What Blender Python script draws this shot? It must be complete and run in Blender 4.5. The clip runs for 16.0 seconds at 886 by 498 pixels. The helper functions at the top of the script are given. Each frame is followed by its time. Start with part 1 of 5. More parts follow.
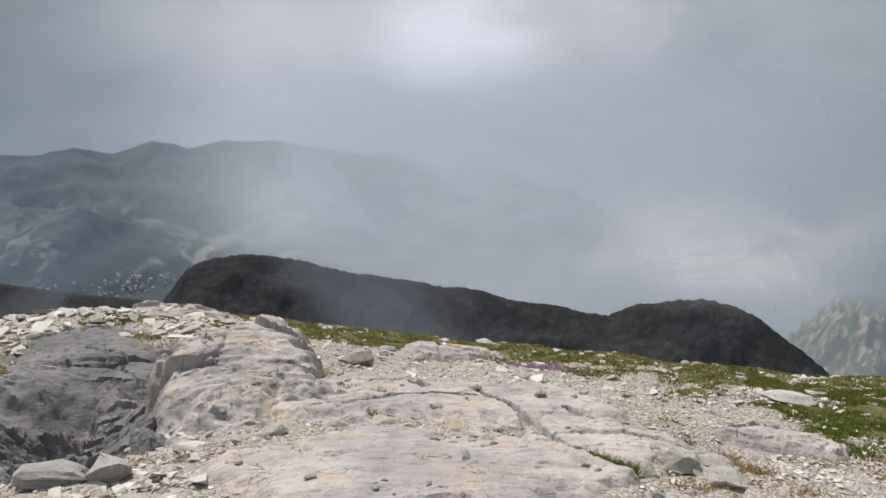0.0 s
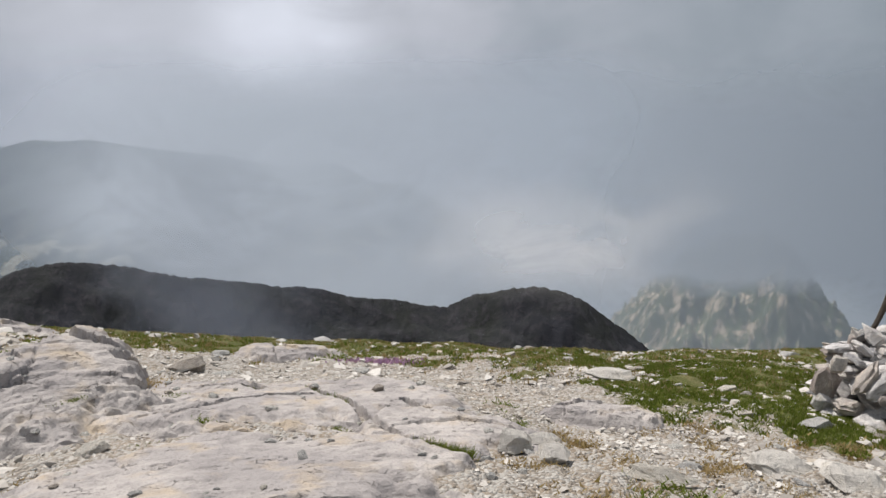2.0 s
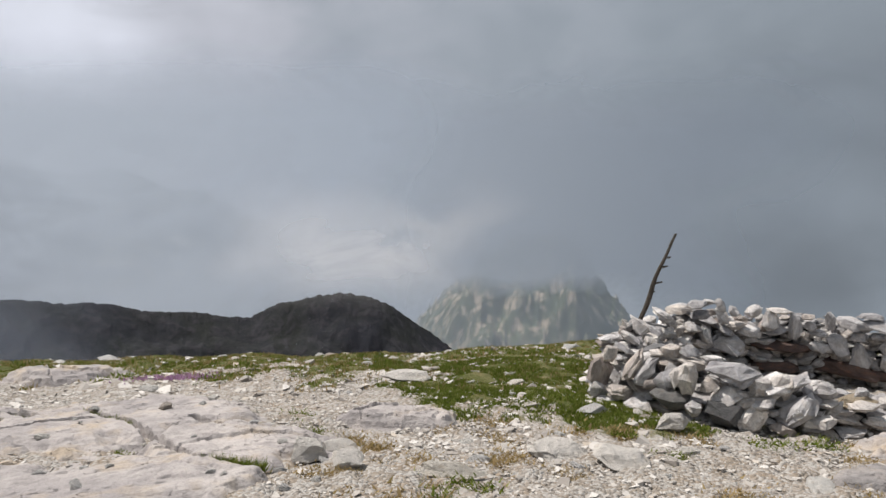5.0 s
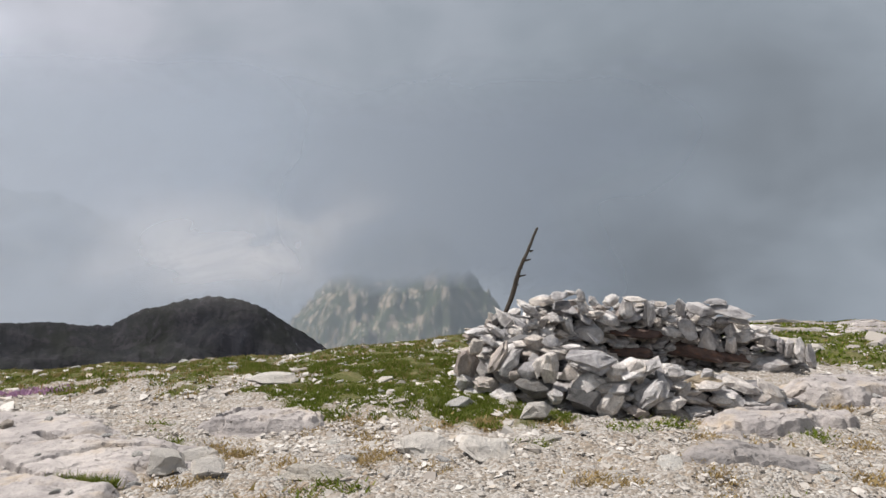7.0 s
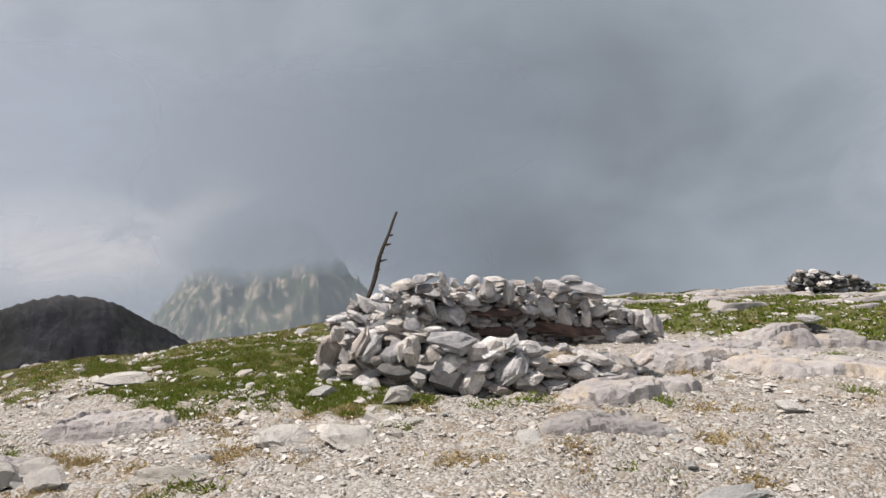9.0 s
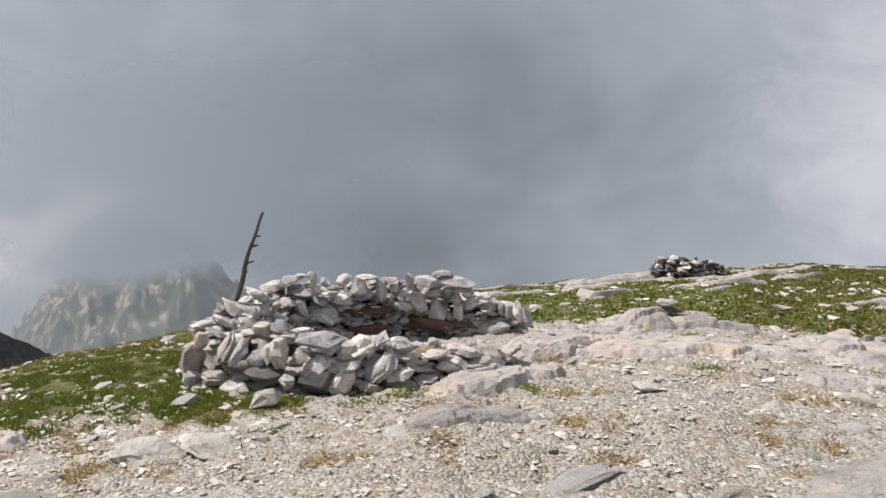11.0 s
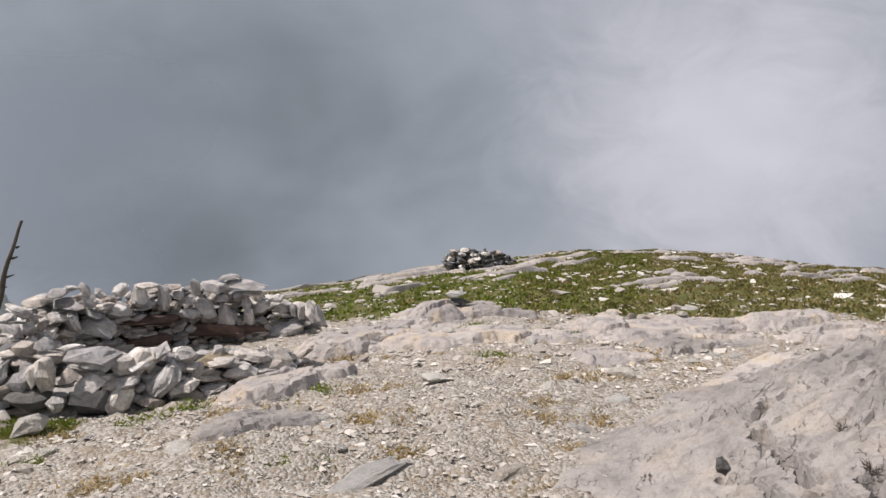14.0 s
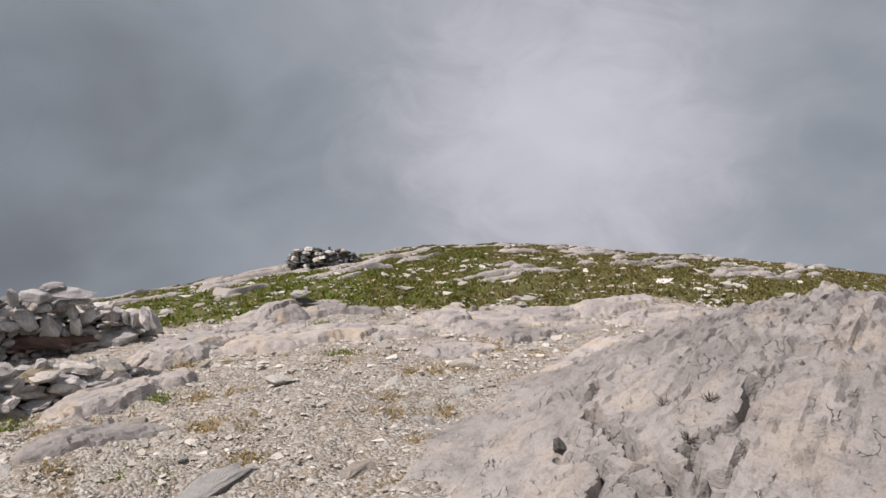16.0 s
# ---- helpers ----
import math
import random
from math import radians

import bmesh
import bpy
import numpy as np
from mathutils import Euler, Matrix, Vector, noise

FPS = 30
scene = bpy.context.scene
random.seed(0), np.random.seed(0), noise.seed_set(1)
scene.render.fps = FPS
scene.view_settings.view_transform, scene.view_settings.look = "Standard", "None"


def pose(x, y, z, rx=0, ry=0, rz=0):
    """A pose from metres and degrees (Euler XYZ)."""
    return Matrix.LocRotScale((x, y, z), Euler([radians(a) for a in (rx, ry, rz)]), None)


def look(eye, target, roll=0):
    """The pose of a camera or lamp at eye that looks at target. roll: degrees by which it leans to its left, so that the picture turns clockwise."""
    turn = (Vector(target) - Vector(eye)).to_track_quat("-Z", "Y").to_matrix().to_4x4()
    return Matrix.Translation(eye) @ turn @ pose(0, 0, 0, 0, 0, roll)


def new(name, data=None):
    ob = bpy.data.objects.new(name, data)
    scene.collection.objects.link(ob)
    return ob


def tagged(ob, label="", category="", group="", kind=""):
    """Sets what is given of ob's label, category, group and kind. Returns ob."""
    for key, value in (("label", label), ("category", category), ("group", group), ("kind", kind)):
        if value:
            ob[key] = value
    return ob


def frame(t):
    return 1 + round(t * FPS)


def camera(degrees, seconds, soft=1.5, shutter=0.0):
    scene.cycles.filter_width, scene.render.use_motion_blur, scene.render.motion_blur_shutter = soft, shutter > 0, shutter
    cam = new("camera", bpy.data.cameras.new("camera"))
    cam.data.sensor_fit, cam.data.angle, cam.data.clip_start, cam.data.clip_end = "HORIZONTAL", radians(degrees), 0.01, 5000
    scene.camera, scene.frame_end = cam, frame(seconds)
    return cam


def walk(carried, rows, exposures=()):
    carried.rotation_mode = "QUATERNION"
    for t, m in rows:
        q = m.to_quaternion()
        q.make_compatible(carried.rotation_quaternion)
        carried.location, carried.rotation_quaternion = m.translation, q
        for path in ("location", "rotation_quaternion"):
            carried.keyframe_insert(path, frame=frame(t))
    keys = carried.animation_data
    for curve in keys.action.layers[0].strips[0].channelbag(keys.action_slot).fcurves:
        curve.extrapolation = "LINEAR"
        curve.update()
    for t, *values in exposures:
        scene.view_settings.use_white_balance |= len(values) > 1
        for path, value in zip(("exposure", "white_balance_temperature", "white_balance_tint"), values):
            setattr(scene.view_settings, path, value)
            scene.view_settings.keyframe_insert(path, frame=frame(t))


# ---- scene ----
# ---- camera ----
cam = camera(58.39, 16.0, 1.5)
# seconds, place, turn
ROWS = [
    (0.0, 0.0000, 0.0000, 1.5000, 80.000, -0.000, 0.000),
    (0.5, 0.0071, 0.0083, 1.4988, 79.902, 0.094, -2.932),
    (1.0, 0.0209, 0.0132, 1.4953, 79.805, 0.190, -6.032),
    (1.5, 0.0357, 0.0161, 1.4865, 79.771, 0.200, -8.865),
    (2.0, 0.0520, 0.0086, 1.4849, 79.714, 0.188, -11.877),
    (2.5, 0.0670, -0.0058, 1.4889, 79.740, 0.152, -14.530),
    (3.0, 0.0792, -0.0233, 1.4950, 79.768, -0.006, -17.148),
    (3.5, 0.0889, -0.0272, 1.4933, 79.812, -0.208, -19.437),
    (4.0, 0.1061, -0.0252, 1.4887, 79.916, -0.438, -21.678),
    (6.5, 0.1963, -0.0523, 1.4847, 80.365, -0.966, -32.668),
    (7.0, 0.2169, -0.0484, 1.4780, 80.211, -0.980, -35.178),
    (7.5, 0.2343, -0.0476, 1.4719, 80.040, -0.962, -37.545),
    (8.0, 0.2630, -0.0464, 1.4650, 79.818, -0.862, -40.064),
    (8.5, 0.2900, -0.0442, 1.4616, 79.564, -0.798, -42.400),
    (9.0, 0.3182, -0.0525, 1.4600, 79.320, -0.721, -44.912),
    (11.5, 0.4132, -0.1933, 1.4674, 79.233, -0.388, -55.825),
    (12.0, 0.4309, -0.2292, 1.4746, 79.226, -0.369, -58.087),
    (12.5, 0.4385, -0.2568, 1.4776, 79.262, -0.387, -60.296),
    (13.0, 0.4444, -0.2670, 1.4792, 79.243, -0.517, -62.835),
    (13.5, 0.4420, -0.2607, 1.4819, 79.192, -0.651, -65.442),
    (14.0, 0.4428, -0.2588, 1.4835, 79.165, -0.742, -68.269),
    (14.5, 0.4446, -0.2620, 1.4838, 79.141, -0.859, -70.854),
    (15.0, 0.4494, -0.2724, 1.4816, 79.159, -0.983, -73.560),
    (15.5, 0.4470, -0.2788, 1.4820, 79.129, -1.132, -76.249),
    (16.0, 0.4393, -0.2835, 1.4829, 79.166, -1.188, -79.515),
]
from mathutils.bvhtree import BVHTree

EXPOSURES = [(0.0, -0.06, 6500, 10), (3.5, -0.06, 6520, 10.5), (7.0, 0.05, 6550, 11.5), (9.0, 0.12, 6580, 12), (12.5, 0.11, 6650, 13), (14.0, -0.02, 6680, 14), (16.0, -0.12, 6700, 15)]
walk(cam, [(t, pose(x, y, z, a, b, c)) for t, x, y, z, a, b, c in ROWS], EXPOSURES)

# ---- light ----
SUN_AZ, SUN_EL = -32.0, 58.0
CLOUD = 0.42


def bearing(az, el=0.0):
    a, e = radians(az), radians(el)
    return Vector((math.sin(a) * math.cos(e), math.cos(a) * math.cos(e), math.sin(e)))


sun_data = bpy.data.lights.new("sun", "SUN")
sun_data.energy, sun_data.angle, sun_data.color = 5.0, radians(0.8), (1.0, 0.95, 0.90)
sun = new("sun", sun_data)
sun.matrix_world = look(bearing(SUN_AZ, SUN_EL) * 100, (0, 0, 0))


class Nodes:
    """Short hand for node trees."""

    def __init__(self, tree):
        self.tree = tree
        tree.nodes.clear()

    def add(self, kind, ins=(), **props):
        n = self.tree.nodes.new(kind)
        for k, v in props.items():
            if k == "operation":
                n.operation = v
            elif k == "data_type":
                n.data_type = v
            elif k == "blend_type":
                n.blend_type = v
            elif k == "attribute_name":
                n.attribute_name = v
            elif k == "feature":
                n.feature = v
            elif k == "sky_type":
                n.sky_type = v
        for k, v in dict(ins).items():
            self.put(n.inputs[k], v)
        return n

    def put(self, socket, v):
        if isinstance(v, bpy.types.NodeSocket):
            self.tree.links.new(v, socket)
        elif isinstance(v, bpy.types.Node):
            self.tree.links.new(v.outputs[0], socket)
        else:
            socket.default_value = v

    def math(self, op, a, b=0.0, c=0.0):
        return self.add("ShaderNodeMath", {0: a, 1: b, 2: c}, operation=op).outputs[0]

    def mix(self, f, a, b, kind="MIX"):
        n = self.add("ShaderNodeMix", data_type="RGBA", blend_type=kind)
        self.put(n.inputs[0], f)
        for k, v in ((6, a), (7, b)):
            if isinstance(v, tuple) and len(v) == 3:
                v = (*v, 1.0)
            self.put(n.inputs[k], v)
        return n.outputs[2]

    def ramp(self, f, *stops):
        n = self.add("ShaderNodeValToRGB", {0: f})
        while len(n.color_ramp.elements) < len(stops):
            n.color_ramp.elements.new(0.5)
        for e, (p, c) in zip(n.color_ramp.elements, stops):
            e.position = p
            e.color = (c, c, c, 1) if isinstance(c, (int, float)) else (*c, 1)
        return n.outputs[0]

    def range(self, v, a, b, c=0.0, d=1.0):
        n = self.add("ShaderNodeMapRange", {0: v, 1: a, 2: b, 3: c, 4: d})
        n.interpolation_type = "SMOOTHSTEP"
        return n.outputs[0]

    def noise(self, vec, scale, detail=4.0, rough=0.55, distortion=0.0):
        return self.add("ShaderNodeTexNoise", {"Vector": vec, "Scale": scale, "Detail": detail, "Roughness": rough, "Distortion": distortion}).outputs[0]

    def scaled(self, vec, s):
        n = self.add("ShaderNodeMapping", {"Vector": vec})
        n.inputs["Scale"].default_value = s
        return n.outputs[0]


def make_world():
    w = bpy.data.worlds.new("cloudy_sky")
    scene.world = w
    w.use_nodes = True
    n = Nodes(w.node_tree)
    way = n.add("ShaderNodeTexCoord").outputs["Generated"]
    sky = n.add("ShaderNodeTexSky", sky_type="NISHITA")
    sky.sun_disc, sky.sun_elevation, sky.sun_rotation = False, radians(SUN_EL), radians(SUN_AZ)
    clear = n.mix(1.0, sky.outputs[0], (0.10, 0.10, 0.10), "MULTIPLY")
    flat = n.scaled(way, (1.0, 1.0, 1.6))
    soft = n.noise(flat, 2.2, 3.0, 0.5, 0.6)
    fine = n.noise(flat, 6.0, 5.0, 0.55, 0.5)
    level = n.math("ADD", n.math("MULTIPLY", soft, 0.7), n.math("MULTIPLY", fine, 0.3))
    level = n.range(level, 0.32, 0.68, 0.86, 1.14)
    wisp = n.math("ADD", n.math("MULTIPLY", soft, 0.55), n.math("MULTIPLY", n.noise(flat, 9.0, 6.0, 0.6, 0.8), 0.45))

    def bank(az, el, wide, amount, level, ragged=0.25):
        """A brighter or darker bank of cloud round a bearing."""
        d = bearing(az, el)
        dot = n.add("ShaderNodeVectorMath", {0: way, 1: tuple(d)}, operation="DOT_PRODUCT").outputs["Value"]
        ang = n.math("ARCCOSINE", n.math("MINIMUM", dot, 1.0))
        ang = n.math("ADD", ang, n.math("MULTIPLY", n.math("SUBTRACT", wisp, 0.5), ragged))
        return n.math("ADD", level, n.range(ang, radians(wide), 0.0, 0.0, amount))
    for b in BANKS:
        level = bank(*b[:4], level, b[4])
    tone = n.mix(n.range(level, 0.75, 1.35), (0.81, 0.935, 1.07), (0.94, 0.985, 1.10))
    cloud = n.mix(1.0, tone, n.math("MULTIPLY", level, CLOUD), "MULTIPLY")
    cover = n.range(soft, 0.0, 0.25, 0.90, 1.0)
    out = n.mix(cover, clear, cloud)
    bg = n.add("ShaderNodeBackground", {"Color": out, "Strength": 1.0})
    n.add("ShaderNodeOutputWorld", {"Surface": bg})


# bearing, height, width in degrees, gain, raggedness
BANKS = [(-2, 3.0, 30, 0.48, 0.3), (0.5, 4.5, 7.5, 0.55, 0.16), (88, -2.0, 17, 0.52, 0.55), (55, -8.0, 30, -0.33, 0.1), (46, 2.0, 26, -0.06, 0.1), (-12, -1.0, 9, 0.14, 0.4), (10, 2.0, 9, 0.16, 0.5), (-34, 8.0, 22, -0.28, 0.2), (19, -8.0, 9, 0.36, 0.3), (112, 4, 18, -0.18, 0.3)]
make_world()

# ---- materials ----


def material(name):
    m = bpy.data.materials.new(name)
    m.use_nodes = True
    return m, Nodes(m.node_tree)


def finish(n, colour, rough, height=None, strength=0.4, distance=0.02):
    ins = {"Base Color": colour, "Roughness": rough, "Specular IOR Level": 0.25}
    if height is not None:
        ins["Normal"] = n.add("ShaderNodeBump", {"Height": height, "Strength": strength, "Distance": distance})
    n.add("ShaderNodeOutputMaterial", {"Surface": n.add("ShaderNodeBsdfPrincipled", ins)})


def limestone(name, pale, dark, warm, by_object=False, warmth=0.5, grain=1.0, dim=0.7, patchy=0.65):
    """Weathered pale limestone: grey patches, ochre stains, fine pitting and strata."""
    m, n = material(name)
    where = n.add("ShaderNodeTexCoord").outputs["Object"]
    if by_object:
        lot = n.add("ShaderNodeObjectInfo").outputs["Random"]
        where = n.add("ShaderNodeVectorMath", {0: where, 1: n.add("ShaderNodeCombineXYZ", {0: n.math("MULTIPLY", lot, 40.0), 1: n.math("MULTIPLY", lot, 17.0), 2: lot})}, operation="ADD").outputs[0]
    big = n.noise(where, 1.3 * grain, 4, 0.6, 0.4)
    mid = n.noise(where, 7.0 * grain, 5, 0.65)
    fine = n.noise(where, 55.0 * grain, 4, 0.7)
    strata = n.noise(n.scaled(where, (1.5, 5.0, 22.0)), 1.6 * grain, 4, 0.6, 0.5)
    col = n.mix(n.ramp(big, (0.38, 0.0), (0.66, 1.0)), dark, pale)
    col = n.mix(n.math("MULTIPLY", n.ramp(mid, (0.48, 0.0), (0.68, 1.0)), patchy), col, tuple(c * 0.70 for c in dark))
    stain = n.noise(where, 2.6 * grain, 3, 0.6)
    col = n.mix(n.math("MULTIPLY", n.ramp(stain, (0.53, 0.0), (0.70, 1.0)), warmth), col, warm)
    col = n.mix(n.math("MULTIPLY", n.ramp(fine, (0.35, 1.0), (0.5, 0.0)), 0.35), col, tuple(c * 0.5 for c in dark))
    col = n.mix(n.math("MULTIPLY", n.ramp(strata, (0.32, 1.0), (0.40, 0.0)), 0.22), col, tuple(c * 0.6 for c in dark))
    bent = n.add("ShaderNodeVectorMath", {0: where, 1: n.mix(1.0, n.add("ShaderNodeTexNoise", {"Vector": where, "Scale": 3.5 * grain, "Detail": 6.0, "Roughness": 0.65}).outputs["Color"], (0.22 / grain, 0.22 / grain, 0.22 / grain), "MULTIPLY")}, operation="ADD").outputs[0]
    crack = n.add("ShaderNodeTexVoronoi", {"Vector": n.scaled(bent, (1.0, 1.7, 1.0)), "Scale": 2.1 * grain}, feature="DISTANCE_TO_EDGE").outputs["Distance"]
    line = n.math("MULTIPLY", n.range(crack, 0.014, 0.0), n.ramp(n.noise(where, 1.9 * grain, 3, 0.6), (0.56, 0.0), (0.66, 1.0)))
    col = n.mix(n.math("MULTIPLY", line, 0.1), col, tuple(c * 0.35 for c in dark))
    chink = n.add("ShaderNodeTexVoronoi", {"Vector": n.scaled(bent, (1.0, 2.6, 1.0)), "Scale": 6.5 * grain}, feature="DISTANCE_TO_EDGE").outputs["Distance"]
    nick = n.math("MULTIPLY", n.range(chink, 0.035, 0.0), n.ramp(n.noise(where, 4.3 * grain, 4, 0.65), (0.56, 0.0), (0.64, 1.0)))
    col = n.mix(n.math("MULTIPLY", nick, 0.6), col, tuple(c * 0.3 for c in dark))
    if by_object:
        col = n.mix(1.0, col, n.ramp(lot, (0.0, (dim, dim, dim + 0.02)), (0.35, (0.85, 0.85, 0.85)), (0.6, (1.05, 1.04, 1.02)), (0.82, (0.98, 0.93, 0.86)), (1.0, (0.56, 0.50, 0.46))), "MULTIPLY")
    h = n.math("ADD", n.math("MULTIPLY", mid, 0.6), n.math("ADD", n.math("MULTIPLY", fine, 0.22), n.math("MULTIPLY", strata, 0.25)))
    h = n.math("SUBTRACT", h, n.math("ADD", n.math("MULTIPLY", line, 0.45), n.math("MULTIPLY", nick, 0.6)))
    finish(n, col, 0.9, h, 0.9, 0.03 if by_object else 0.045)
    return m


ROCK = limestone("bedrock", (0.505, 0.463, 0.433), (0.34, 0.313, 0.303), (0.49, 0.395, 0.285), False, 0.75)
# grey rock, darkened further: the hollow's shade is in the colour
GREY_SHADE_ROCK = limestone("grey_shaded_bedrock", (0.25, 0.243, 0.24), (0.148, 0.146, 0.145), (0.230, 0.193, 0.148))
WORN_ROCK = limestone("worn_bedrock", (0.375, 0.347, 0.328), (0.245, 0.229, 0.221), (0.42, 0.345, 0.26), False, 0.35)
STONE = limestone("dry_stone", (0.87, 0.845, 0.825), (0.47, 0.45, 0.445), (0.54, 0.45, 0.35), True, 0.4, 1.5, 0.55, 0.5)
CREAM = limestone("cream_stone", (0.68, 0.64, 0.58), (0.52, 0.49, 0.45), (0.58, 0.50, 0.40), False, 0.4, 1.5, 0.85, 0.4)
PEBBLE = limestone("loose_stone", (0.656, 0.635, 0.599), (0.508, 0.496, 0.471), (0.451, 0.377, 0.287), True, 0.4, 3.0, 0.85)


def ground_material():
    m, n = material("stony_ground")
    where = n.add("ShaderNodeTexCoord").outputs["Object"]
    turf = n.add("ShaderNodeAttribute", attribute_name="turf").outputs["Fac"]
    big = n.noise(where, 0.7, 4, 0.6)
    mid = n.noise(where, 6.0, 5, 0.65)
    fine = n.noise(where, 38.0, 4, 0.7)
    dust = n.mix(n.ramp(big, (0.38, 0.0), (0.62, 1.0)), (0.285, 0.25, 0.21), (0.30, 0.238, 0.175))
    dust = n.mix(n.ramp(mid, (0.42, 0.0), (0.66, 1.0)), dust, (0.36, 0.33, 0.295))
    dust = n.mix(n.math("MULTIPLY", n.ramp(fine, (0.3, 1.0), (0.5, 0.0)), 0.6), dust, (0.164, 0.152, 0.131))
    grit = n.add("ShaderNodeTexVoronoi", {"Vector": n.add("ShaderNodeVectorMath", {0: where, 1: n.mix(1.0, n.add("ShaderNodeTexNoise", {"Vector": where, "Scale": 30.0}).outputs["Color"], (0.02, 0.02, 0.02), "MULTIPLY")}, operation="ADD").outputs[0], "Scale": 42.0})
    chip = n.add("ShaderNodeSeparateXYZ", {0: grit.outputs["Color"]}).outputs[0]
    dust = n.mix(n.math("MULTIPLY", n.range(chip, 0.45, 0.75), 0.75), dust, (0.44, 0.42, 0.39))
    dust = n.mix(n.math("MULTIPLY", n.range(chip, 0.25, 0.05), 0.6), dust, (0.15, 0.135, 0.115))
    soil = n.mix(n.ramp(mid, (0.4, 0.0), (0.65, 1.0)), (0.082, 0.094, 0.025), (0.156, 0.139, 0.061))
    edge = n.math("ADD", turf, n.math("MULTIPLY", n.math("SUBTRACT", mid, 0.5), 0.7))
    col = n.mix(n.range(edge, 0.42, 0.58), dust, soil)
    away = n.add("ShaderNodeVectorMath", {0: where}, operation="LENGTH").outputs["Value"]
    col = n.mix(n.range(away, 70.0, 170.0), col, n.mix(big, (0.018, 0.026, 0.024), (0.04, 0.048, 0.036)))
    h = n.math("ADD", n.math("MULTIPLY", mid, 0.5), n.math("ADD", n.math("MULTIPLY", fine, 0.3), n.math("MULTIPLY", grit.outputs["Distance"], -0.9)))
    finish(n, col, 0.95, h, 0.8, 0.03)
    return m


def slope_material(name, low, high, rock, scale, amount=0.5):
    """Far hillside: turf, darker heath and bare rock, by noise and run-off streaks."""
    m, n = material(name)
    where = n.add("ShaderNodeTexCoord").outputs["Object"]
    a = n.noise(where, 1.0 * scale, 5, 0.6, 0.3)
    b = n.noise(n.scaled(where, (1, 1, 0.3)), 6.0 * scale, 8, 0.72, 0.4)
    col = n.mix(n.ramp(a, (0.38, 0.0), (0.62, 1.0)), low, high)
    col = n.mix(n.math("MULTIPLY", n.ramp(b, (0.50, 0.0), (0.60, 1.0)), amount), col, rock)
    finish(n, col, 0.95, b, 0.6, 6.0)
    return m


GROUND = ground_material()


def leaf_material(name, a, b, c):
    m, n = material(name)
    lot = n.add("ShaderNodeNewGeometry").outputs["Random Per Island"]
    col = n.ramp(lot, (0.0, a), (0.5, b), (1.0, c))
    d = n.add("ShaderNodeBsdfDiffuse", {"Color": col})
    t = n.add("ShaderNodeBsdfTranslucent", {"Color": col})
    n.add("ShaderNodeOutputMaterial", {"Surface": n.add("ShaderNodeMixShader", {0: 0.3, 1: d, 2: t})})
    return m


GRASS = leaf_material("alpine_grass", (0.10, 0.145, 0.022), (0.155, 0.195, 0.034), (0.26, 0.265, 0.085))
HILL_GRASS = leaf_material("hill_grass", (0.115, 0.115, 0.035), (0.18, 0.165, 0.06), (0.31, 0.25, 0.125))
DRY = leaf_material("dry_grass", (0.33, 0.24, 0.11), (0.42, 0.32, 0.17), (0.27, 0.21, 0.08))


def wood_material():
    m, n = material("weathered_wood")
    where = n.add("ShaderNodeTexCoord").outputs["Object"]
    g = n.noise(n.scaled(where, (30, 30, 3)), 2.0, 4, 0.6)
    k = n.noise(where, 9.0, 3, 0.6)
    col = n.mix(g, (0.035, 0.028, 0.022), (0.13, 0.11, 0.09))
    col = n.mix(n.ramp(k, (0.5, 0.0), (0.7, 1.0)), col, (0.06, 0.045, 0.03))
    finish(n, col, 0.85, g, 0.5, 0.01)
    return m


WOOD = wood_material()


def xyz_z(n, where):
    return n.add("ShaderNodeSeparateXYZ", {0: where}).outputs[2]


